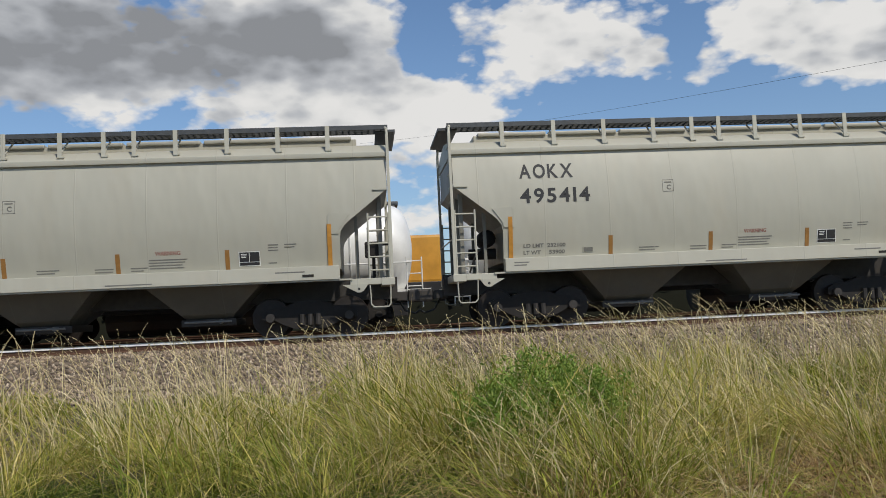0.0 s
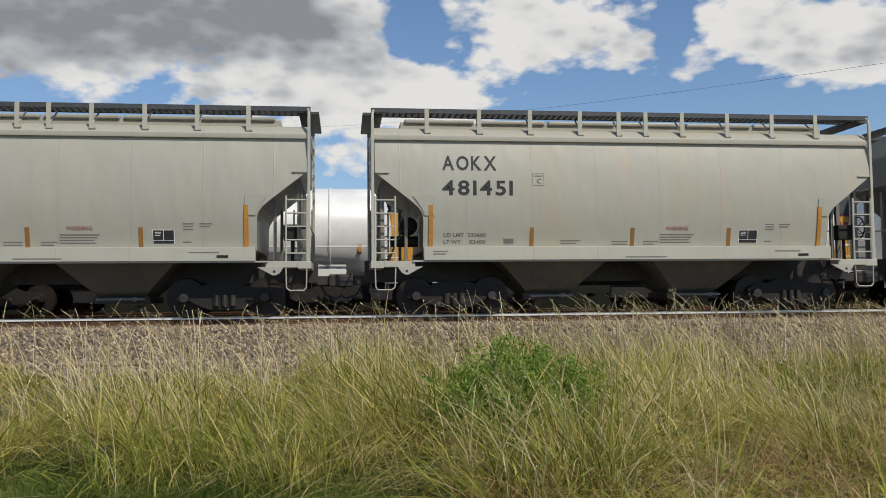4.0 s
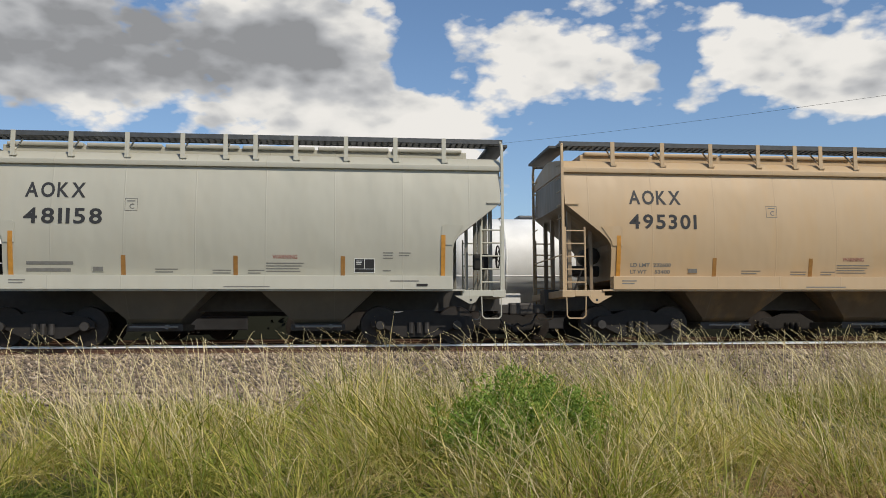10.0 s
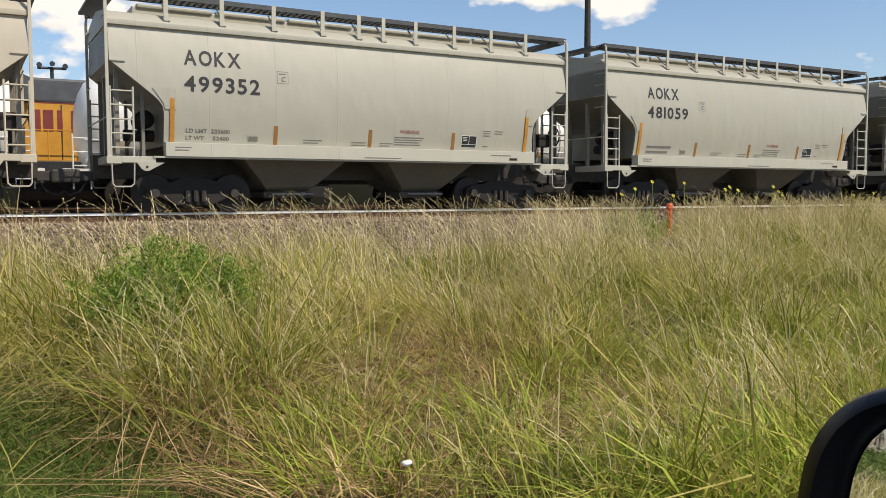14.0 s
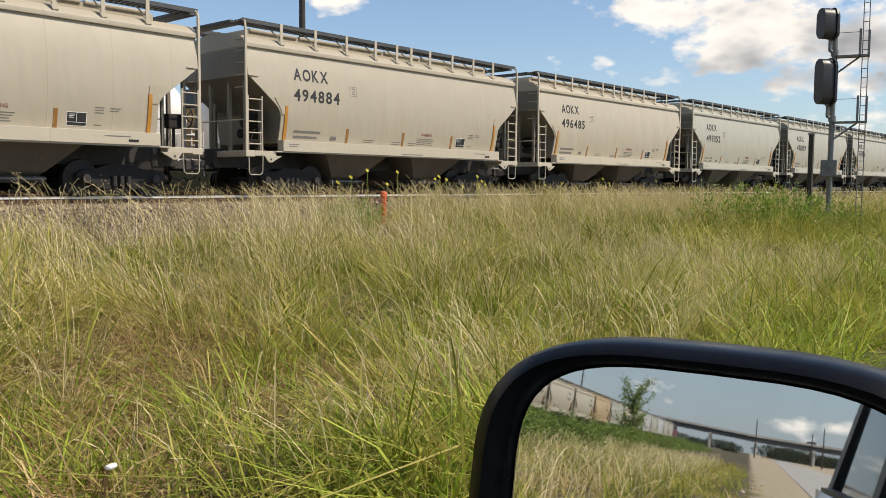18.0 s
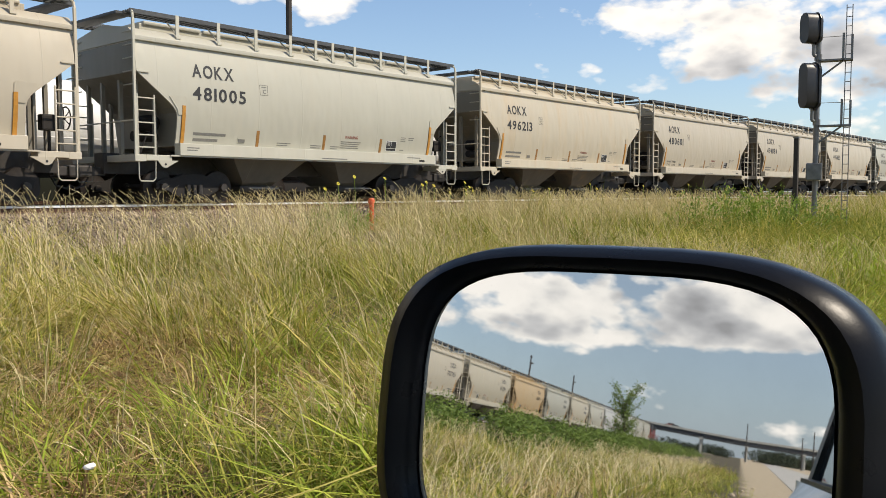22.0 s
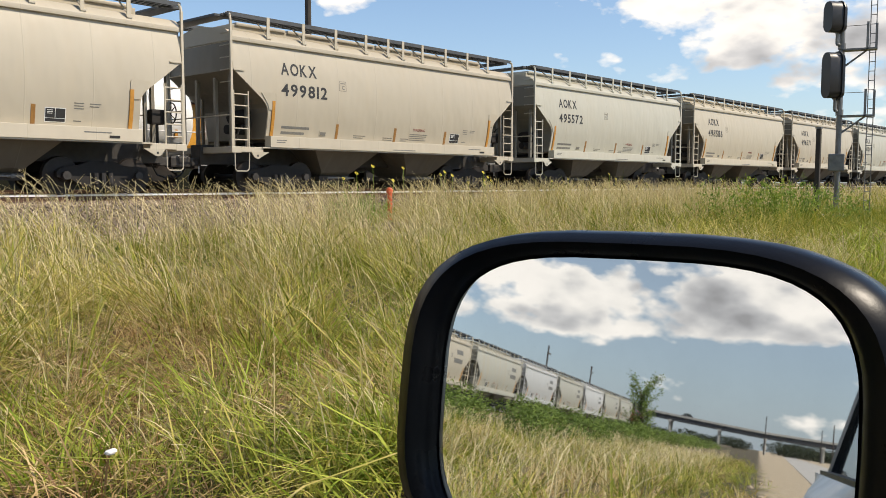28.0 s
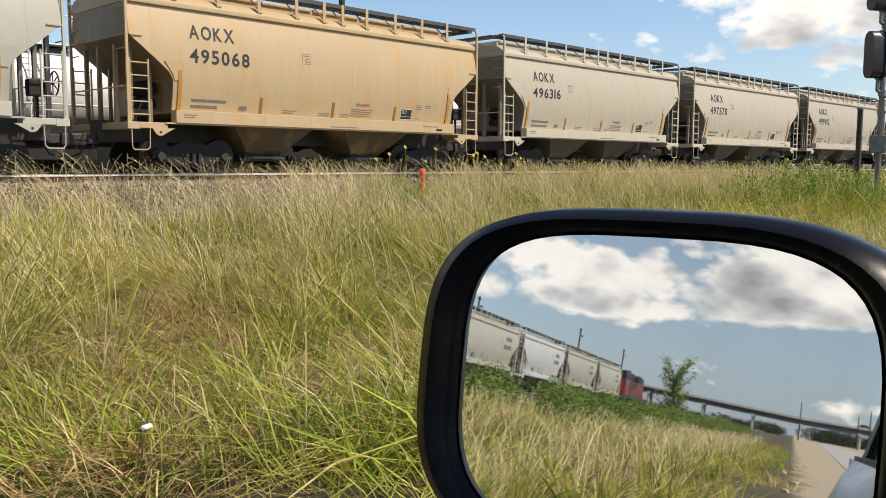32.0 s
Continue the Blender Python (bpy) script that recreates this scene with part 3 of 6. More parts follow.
def truck(parent, xc, axle=0.457):
    """A two-axle truck: cast side frames, bolster, springs and wheelsets."""
    t = new("truck")
    t.parent = parent
    t.location = (xc, 1.6, 0)
    pts = [(-1.08, 0.42), (-1.08, 0.56), (-0.92, 0.66), (-0.55, 0.70), (-0.3, 0.80), (0.3, 0.80), (0.55, 0.70), (0.92, 0.66), (1.08, 0.56), (1.08, 0.42), (0.80, 0.40), (0.62, 0.30), (0.36, 0.19), (-0.36, 0.19), (-0.62, 0.30), (-0.80, 0.40)]
    for s in (-1, 1):
        part("side_frame", prism(bmesh.new(), pts, s * 0.98 - 0.07, s * 0.98 + 0.07), TRUCK, t)
        bm = bmesh.new()
        for dx in (-0.18, 0.0, 0.18):
            rod(bm, (dx, s * 1.08, 0.27), (dx, s * 1.08, 0.52), 0.065, 8)
        part("spring_nest", bm, STEEL, t)
        for dx in (-0.89, 0.89):
            bm = bmesh.new()
            rod(bm, (dx, s * 1.0, axle), (dx, s * 1.16, axle), 0.10, 10)
            part("bearing_cap", bm, STEEL, t)
    part("bolster", one_box(-0.2, 0.2, -0.95, 0.95, 0.45, 0.78, bevel=0.02), TRUCK, t)
    for dx in (-0.89, 0.89):
        bm = bmesh.new()
        rod(bm, (0, -0.9, 0), (0, 0.9, 0), 0.08, 10)
        for s in (-1, 1):
            prof = [(0.70, 0.10), (0.78, 0.12), (0.715, 0.36), (0.715, axle), (0.735, axle), (0.79, axle - 0.012), (0.83, axle - 0.02), (0.83, 0.36), (0.86, 0.12), (0.90, 0.10)]
            k = 20
            rings = [[(r * math.cos(6.28319 * i / k), s * y, r * math.sin(6.28319 * i / k)) for i in range(k)] for y, r in prof]
            loft(bm, rings)
        w = part("wheelset", bm, WHEEL, t, "", 35)
        w.location = (dx, 0, axle)
    return t


def ladder(bm, x0, x1, y, z0, z1, n, r=0.017):
    for x in (x0, x1):
        rod(bm, (x, y, z0), (x, y, z1), r * 1.35, 6)
    for i in range(n):
        z = z0 + (z1 - z0) * (i + 0.7) / n
        rod(bm, (x0, y, z), (x1, y, z), r, 6)
    return bm


def bars(name, mat, parent, x0, x1, z, rows, h=0.018, gap=0.05, y=-0.012, seed=1, side=True):
    """Small stencilling that cannot be read: plain bars, each a part."""
    rnd = random.Random(seed)
    for i in range(rows):
        w = x1 - x0 - (rnd.random() * 0.25 * (x1 - x0) if i else 0)
        bm = one_box(x0, x0 + w, y - 0.002, y + 0.006, z - i * gap - h, z - i * gap)
        part(name, hug(bm) if side else bm, mat, parent)


def hopper_car():
    car = new("hopper_car")
    part("body", body_mesh(), PAINT, car, "", 28)
    part("roof", roof_mesh(), PAINT, car, "", 25)
    for e in (0, 1):
        fx = (lambda x: x) if e == 0 else (lambda x: LENGTH - x)
        d = -0.006 if e == 0 else 0.006
        pts = [(fx(0.10) + d, 4.0), (fx(0.10) + d, 3.26), (fx(0.96) + d, 2.575), (fx(1.09) + d, 2.45), (fx(1.17) + d, 2.33), (fx(1.2) + d, 2.2), (fx(1.2) + d, 1.5)]
        bm = bmesh.new()
        loft(bm, [[(x, y, z) for x, z in pts] + [(x - 0.2 * d, y, z) for x, z in pts[::-1]] for y in (0.03, 3.17)])
        for v in bm.verts:
            v.co.y += skin(v.co.z) * (1 if v.co.y < 1.6 else -1)
        part("end_sheet", bm, PAINT, car, "end slope sheet, grime and shade in its colour")
    for s, y in ((0, 0.0), (1, 3.2)):
        y0, y1 = (y - 0.065, y + 0.205) if s == 0 else (y - 0.205, y + 0.065)
        bm = one_box(1.2, LENGTH - 1.225, y0, y1, 1.26, 1.565, bevel=0.008)
        part("side_sill", bm, PAINT, car, "pale side sill channel")
        bm = one_box(0.95, LENGTH - 0.95, min(y0, y1) + 0.03, max(y0, y1) - 0.01, 1.225, 1.262)
        part("sill_flange", bm, PAINT, car)
    for xc in (4.27, 7.93):
        c = part("hopper_chute", chute_mesh(xc), PAINT, car, "sloping discharge hopper, coloured dark for shade")
        part("outlet_gate", one_box(xc - 0.62, xc + 0.62, 0.85, 2.35, 0.34, 0.50, bevel=0.015), STEEL, c)
        bm = bmesh.new()
        rod(bm, (xc - 0.5, 0.62, 0.44), (xc + 0.55, 0.62, 0.44), 0.025, 6)
        rod(bm, (xc + 0.3, 0.62, 0.44), (xc + 0.3, 0.95, 0.44), 0.05, 8)
        part("gate_rod", bm, GALV, c)
    part("centre_sill", one_box(-0.1, LENGTH + 0.1, 1.37, 1.83, 0.80, 1.32), STEEL, car)
    # ends: platforms, posts, ladders, steps
    for e in (0, 1):
        fx = (lambda x: x) if e == 0 else (lambda x: LENGTH - x)
        bm = bmesh.new()
        box(bm, *sorted((fx(0.0), fx(0.30))), 0.0, 3.2, 1.085, 1.25, 0.01)
        box(bm, *sorted((fx(0.30), fx(1.0))), 0.0, 0.34, 1.11, 1.25, 0.01)
        box(bm, *sorted((fx(0.30), fx(1.0))), 2.86, 3.2, 1.11, 1.25, 0.01)
        part("end_platform", bm, PAINT, car)
        for y in (0.0, 3.17):
            bm = prism(bmesh.new(), [(fx(0.60), 1.12), (fx(0.70), 0.98), (fx(0.77), 0.94), (fx(0.85), 0.94), (fx(0.92), 0.98), (fx(1.18), 1.12)], y - 0.012, y + 0.02)
            lug = part("jacking_lug", bm, PAINT, car)
            bm = bmesh.new()
            rod(bm, (fx(0.81), y - 0.016, 1.02), (fx(0.81), y + 0.024, 1.02), 0.03, 10)
            part("lug_hole", bm, INK, lug)
        for y, d in ((0.02, 1), (3.18, -1)):
            bm = bmesh.new()
            box(bm, *sorted((fx(0.02), fx(0.085))), min(y, y + d * 0.06), max(y, y + d * 0.06), 1.09, 4.52, 0.006)
            tube(bm, [(fx(0.05), y + d * 0.03, 4.51), (fx(0.06), y + d * 0.06, 4.65), (fx(0.09), y + d * 0.16, 4.73), (fx(0.1), y + d * 0.3, 4.75)], 0.033, 8)
            part("corner_post", bm, PAINT, car)
            bm = ladder(bmesh.new(), fx(0.10), fx(0.56), y + d * 0.02, 1.22, 2.72, 5)
            part("side_ladder", bm, PAINT, car)
            for j in range(5):
                bm = bmesh.new()
                rod(bm, (fx(0.04), y + d * 0.08, 2.95 + 0.32 * j), (fx(0.04), y + d * 0.52, 2.95 + 0.32 * j), 0.016, 6)
                part("end_grab_iron", bm, PAINT, car)
            bm = tube(bmesh.new(), [(fx(0.10), y, 1.10), (fx(0.11), y, 0.66), (fx(0.16), y, 0.60), (fx(0.48), y, 0.60), (fx(0.545), y, 0.66), (fx(0.56), y, 1.10)], 0.017, 6)
            part("stirrup_step", bm, PAINT, car)
        for y in (0.42, 1.15, 2.05, 2.78):
            bm = one_box(*sorted((fx(0.24), fx(0.33))), y - 0.05, y + 0.05, 1.24, 3.14)
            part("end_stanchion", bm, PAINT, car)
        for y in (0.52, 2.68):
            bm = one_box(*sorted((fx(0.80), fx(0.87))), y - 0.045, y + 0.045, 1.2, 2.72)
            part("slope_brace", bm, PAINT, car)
        bm = prism(bmesh.new(), [(fx(0.96), 2.72), (fx(1.40), 2.75), (fx(1.46), 2.70), (fx(1.46), 2.28), (fx(1.22), 2.28), (fx(1.18), 2.42)], -0.020, -0.004)
        part("gusset_plate", hug(bm), PAINT, car)
        bm = prism(bmesh.new(), [(fx(0.10), 3.24), (fx(0.42), 3.24), (fx(0.42), 3.27), (fx(0.10), 3.27)], -0.016, 0.03)
        part("gusset_strip", bm, PAINT, car)
        bm = bmesh.new()
        box(bm, *sorted((fx(0.0), fx(-0.42))), 1.48, 1.72, 0.74, 0.96, 0.02)
        box(bm, *sorted((fx(-0.36), fx(-0.70))), 1.40, 1.76, 0.70, 1.00, 0.05)
        part("coupler", bm, STEEL, car, "dark steel knuckle coupler")
        bm = tube(bmesh.new(), [(fx(-0.1), 2.0, 0.85), (fx(-0.3), 2.02, 0.5), (fx(-0.55), 1.98, 0.42), (fx(-0.66), 1.95, 0.5)], 0.025, 6)
        part("air_hose", bm, RUBBER, car)
        tube_bm = tube(bmesh.new(), [(fx(0.05), 0.05, 2.08), (fx(0.05), 3.15, 2.08)], 0.018, 6)
        part("end_handrail", tube_bm, PAINT, car)
        # crossover board over the end
        bm = bmesh.new()
        box(bm, *sorted((fx(-0.16), fx(0.30))), 0.45, 2.75, 4.66, 4.72)
        part("crossover_board", bm, GRATE, car, "grey grating crossover board")
    # brake gear at the right-hand end, air reservoir at the other
    bm = bmesh.new()
    box(bm, 11.55, 11.95, 0.52, 0.78, 1.75, 2.12, 0.04)
    rod(bm, (11.75, 0.64, 1.25), (11.75, 0.64, 1.76), 0.04, 8)
    part("brake_housing", bm, TRUCK, car)
    bm = bmesh.new()
    k = 20
    ring = [(12.13, 0.62 + 0.27 * math.cos(6.28319 * i / k), 2.05 + 0.27 * math.sin(6.28319 * i / k)) for i in range(k + 1)]
    tube(bm, ring, 0.018, 5)
    for i in range(0, k, 4):
        rod(bm, (12.10, 0.62, 2.05), ring[i], 0.013, 5)
    rod(bm, (11.95, 0.62, 2.05), (12.13, 0.62, 2.05), 0.03, 8)
    part("brake_wheel", bm, TRUCK, car, "dark spoked hand-brake wheel")
    bm = bmesh.new()
    k = 14
    rings = [[(0.92 + r * math.cos(6.28319 * i / k), y, 2.10 + r * math.sin(6.28319 * i / k)) for i in range(k)] for y, r in ((0.62, 0.05), (0.66, 0.16), (0.74, 0.21), (1.3, 0.21), (1.38, 0.16), (1.42, 0.05))]
    part("air_reservoir", loft(bm, rings), TRUCK, car, "dark rounded air reservoir", 40)
    bm = bmesh.new()
    rod(bm, (0.5, 1.0, 1.75), (1.15, 1.0, 1.75), 0.13, 12)
    part("brake_cylinder", bm, TRUCK, car)
    tube_bm = tube(bmesh.new(), [(0.45, 0.55, 1.3), (0.62, 0.55, 1.75), (0.95, 0.6, 2.0)], 0.022, 6)
    part("brake_pipe", tube_bm, TRUCK, car)
    # roof walk: boards, brackets, hatches
    for y0, y1 in ((0.12, 0.66), (2.54, 3.08)):
        bm = bmesh.new()
        box(bm, 0.02, LENGTH - 0.02, y0, y0 + 0.03, 4.655, 4.76)
        box(bm, 0.02, LENGTH - 0.02, y1 - 0.03, y1, 4.655, 4.76)
        for i in range(1, 5):
            yy = y0 + (y1 - y0) * i / 5
            box(bm, 0.03, LENGTH - 0.03, yy - 0.02, yy + 0.02, 4.69, 4.745)
        for i in range(82):
            x = 0.12 + i * 0.147
            box(bm, x, x + 0.028, y0 + 0.03, y1 - 0.03, 4.68, 4.74)
        part("running_board", bm, GRATE, car, "grey steel grating running board")
    for i, x in enumerate((1.30, 2.52, 3.72, 4.92, 5.86, 6.52, 7.42, 8.55, 9.68, 10.80)):
        for y, d in ((0.12, 1), (3.08, -1)):
            bm = bmesh.new()
            box(bm, x - 0.05, x + 0.05, min(y - d * 0.012, y + d * 0.012), max(y - d * 0.012, y + d * 0.012), 4.16, 4.765, 0.004)
            tube(bm, [(x, y + d * 0.05, 4.30), (x + 0.02, y + d * 0.5, 4.66)], 0.02, 5)
            box(bm, x - 0.05, x + 0.09, *sorted((y - d * 0.03, y + d * 0.12)), 4.19, 4.225)
            part("board_bracket", bm, PAINT, car)
    bm = bmesh.new()
    box(bm, 0.75, LENGTH - 0.75, 1.0, 2.2, 4.42, 4.63, 0.02)
    hatch = part("hatch_coaming", bm, PAINT, car)
    for i in range(6):
        x = 0.85 + i * 1.76
        part("hatch_cover", one_box(x, x + 1.68, 0.94, 2.26, 4.60, 4.69, bevel=0.03), PAINT, hatch)
    # trackside stencils, the same on each car
    for x, z1 in ((1.37, 2.52), (3.72, 2.01), (6.13, 2.01), (8.50, 2.01), (10.77, 2.50)):
        part("reflector_strip", strip(x - 0.048, x + 0.048, 1.575, z1, 0.026 if z1 > 2.2 else 0.006), ORANGE if z1 > 2.2 else DULLORANGE, car, "worn orange reflective strip")
    sten = part("data_panel", strip(8.75, 9.22, 1.64, 1.96, 0.004), LINEWHITE, car, "black stencil panel with a white border")
    for x0, x1, z0, z1 in ((8.765, 8.975, 1.735, 1.945), (8.99, 9.205, 1.735, 1.945), (8.765, 9.205, 1.655, 1.722)):
        part("panel_field", strip(x0, x1, z0, z1, 0.008), INK, sten)
    bars("panel_bar", LINEWHITE, sten, 8.80, 8.93, 1.91, 3, 0.014, 0.035, -0.010, 3)
    for k, (x0, x1, z, n) in enumerate(((4.62, 5.10, 1.72, 2), (5.85, 6.25, 1.70, 2), (6.62, 6.98, 1.70, 2), (7.02, 7.85, 1.86, 4), (9.62, 9.85, 2.10, 3), (9.98, 10.25, 2.10, 2), (9.62, 9.80, 1.70, 1))):
        bars("stencil_bar", INKSOFT, car, x0 - 0.22, x1 - 0.22, z, n, 0.02, 0.06, -0.003, k)
    for x0, x1, z, y in ((1.40, 1.75, 1.47, -0.067), (5.9, 6.9, 1.33, -0.067), (9.55, 10.2, 1.46, -0.067)):
        bars("stencil_bar", INKSOFT, car, x0, x1, z, 2 if x0 < 2 else 1, 0.025, 0.06, y, 5, False)
    part("sill_tag", one_box(10.15, 10.40, -0.075, -0.060, 1.33, 1.385), TRUCK, car)
    bm = bmesh.new()
    for a in ((3.74, 4.01, 3.252, 3.262), (3.74, 4.01, 2.982, 2.992), (3.74, 3.75, 2.992, 3.252), (4.0, 4.01, 2.992, 3.252)):
        box(bm, a[0], a[1], -0.004, 0.01, a[2], a[3])
    plate = part("plate_box", hug(bm), INKSOFT, car, "small square clearance stencil")
    me = letters("C", 0.11, 0.002)
    c = part_of("plate_letter", me, INKSOFT, plate)
    c.location = (3.835, skin(3.08) - 0.005, 3.03)
    bars("stencil_bar", INKSOFT, plate, 3.79, 3.96, 3.215, 1, 0.022, 0.05, -0.003, 2)
    bm = bmesh.new()
    box(bm, 3.06, 3.31, -0.01, 0.03, 1.65, 1.78)
    holder = part("card_holder", hug(bm), PAINT, car)
    part("card", hug(one_box(3.08, 3.29, -0.016, -0.002, 1.66, 1.755)), INKSOFT, holder)
    w = part_of("warning_word", set_width(letters("WARNING", 0.085, 0.003), 0.55), INKRED, car)
    w.location = (6.94, skin(1.95) - 0.003, 1.95)
    w.rotation_euler.x = lean_at(1.99)
    for x in (1.95, LENGTH - 1.95):
        truck(car, x)
    return tagged(car, "pale grey covered hopper car, lettered in black", "railcar", "covered hopper cars of the moving train")


CARS = ["495414", "496293", "495656", "481451", "481128", "499487", "495319", "495301", "481158", "481059", "499352", "496485", "494884", "480601",
        "496213", "481005", "496571", "498586", "495572", "499812", "497570", "496316", "495068"]
LIMITS = {0: ("232100", "53900"), 3: ("233600", "52400"), 4: ("232700", "53300"), 5: ("233500", "52500"), 6: ("232700", "53300"), 7: ("232600", "53400"), 10: ("233600", "52400"), 13: ("232600", "53400"), 16: ("233300", "52700")}
LIFT = {0: 0.13, 1: 0.06, 2: 0.21, 3: 0.06, 6: 0.11, 22: 0.05}
FIRST, LAST = -2, 30
GREY, CREAM, TAN, BEIGE = (0.50, 0.485, 0.405), (0.56, 0.50, 0.385), (0.55, 0.395, 0.235), (0.54, 0.48, 0.375)
TINT = {7: TAN, 22: (0.60, 0.44, 0.25), 6: (0.54, 0.49, 0.37), 11: BEIGE, 12: BEIGE, 13: BEIGE, 14: CREAM, 16: BEIGE, 17: CREAM, 19: BEIGE, 20: BEIGE, 21: CREAM, 24: CREAM, 26: (0.62, 0.62, 0.60), 28: (0.62, 0.62, 0.60)}
STREAKED = {6: 0.75, 22: 0.55, 7: 0.25, 3: 0.2, 14: 0.2, 25: 0.2}
NOTE = {6: "cream covered hopper car streaked with orange rust", 7: "tan covered hopper car, lettered in black", 22: "tan rust-streaked covered hopper car, lettered in black"}


def place(t):
    """How far the front car of the train has run, in metres along the track."""
    u = (t - 16) / 16
    return ((((-1.4849 * u - 0.3156) * u + 2.0142) * u - 2.2675) * u + 151.7919) * u + 156.8544


proto = hopper_car()
TRAIN = []
rng = random.Random(7)
fleet = [(i, proto if i == FIRST else copy_thing(proto, pose(0, 0, 0))) for i in range(FIRST, LAST + 1)]
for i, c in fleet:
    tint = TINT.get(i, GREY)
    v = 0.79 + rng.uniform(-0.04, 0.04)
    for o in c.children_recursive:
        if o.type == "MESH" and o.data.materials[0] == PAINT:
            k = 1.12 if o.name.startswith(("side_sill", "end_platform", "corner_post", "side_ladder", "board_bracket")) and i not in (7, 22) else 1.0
            # chute colour holds the shade under the car; the paint is the same
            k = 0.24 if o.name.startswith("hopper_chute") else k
            k = 0.42 if o.name.startswith(("end_sheet", "end_stanchion", "slope_brace")) else k     # end grime and the shade between cars, both put into the colour
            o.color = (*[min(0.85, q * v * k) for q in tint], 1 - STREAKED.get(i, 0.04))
    if i in NOTE:
        tagged(c, NOTE[i])
    if i < len(CARS) and i >= 0:
        up_ = LIFT.get(i, 0)
        glyphs("mark_letter", "AOKX", 0.32, 0.010, 1.26, INK, c, (1.64, skin(3.275 + up_) - 0.006, 3.275 + up_), lean_at(3.435 + up_), "black stencilled letter")
        glyphs("car_numeral", CARS[i], 0.32, 0.010, 1.70 if "1" not in CARS[i] else 1.64, INK, c, (1.63, skin(2.70 + up_) - 0.006, 2.70 + up_), lean_at(2.86 + up_), "black stencilled numeral")
        a, b = LIMITS.get(i, (None, None))
        if a:
            for z, x, w, word in ((1.80, 1.66, 0.47, "LD LMT"), (1.80, 2.22, 0.43, a), (1.645, 1.66, 0.40, "LT WT"), (1.645, 2.26, 0.37, b)):
                q = part_of("weight_stencil", set_width(letters(word, 0.085, 0.003), w), INKSOFT, c)
                q.location = (x, skin(z) - 0.003, z)
                q.rotation_euler.x = lean_at(z + 0.04)
        else:
            bars("stencil_bar", INKSOFT, c, 1.69, 2.67, 1.87, 2, 0.07, 0.15, -0.003, i)
    else:
        part("stencil_bar", strip(1.70, 2.94, 3.25, 3.55, 0.004), INKSOFT, c)
        part("stencil_bar", strip(1.70, 3.37, 2.68, 2.98, 0.004), INKSOFT, c)
    if i >= 0 and i < len(CARS) and CARS[i].startswith("495"):
        for o in c.children:
            if o.name.startswith("plate_box"):
                o.location.x = 1.27
    TRAIN.append((c, -PITCH * i))

# ---- locomotives and tank cars ----


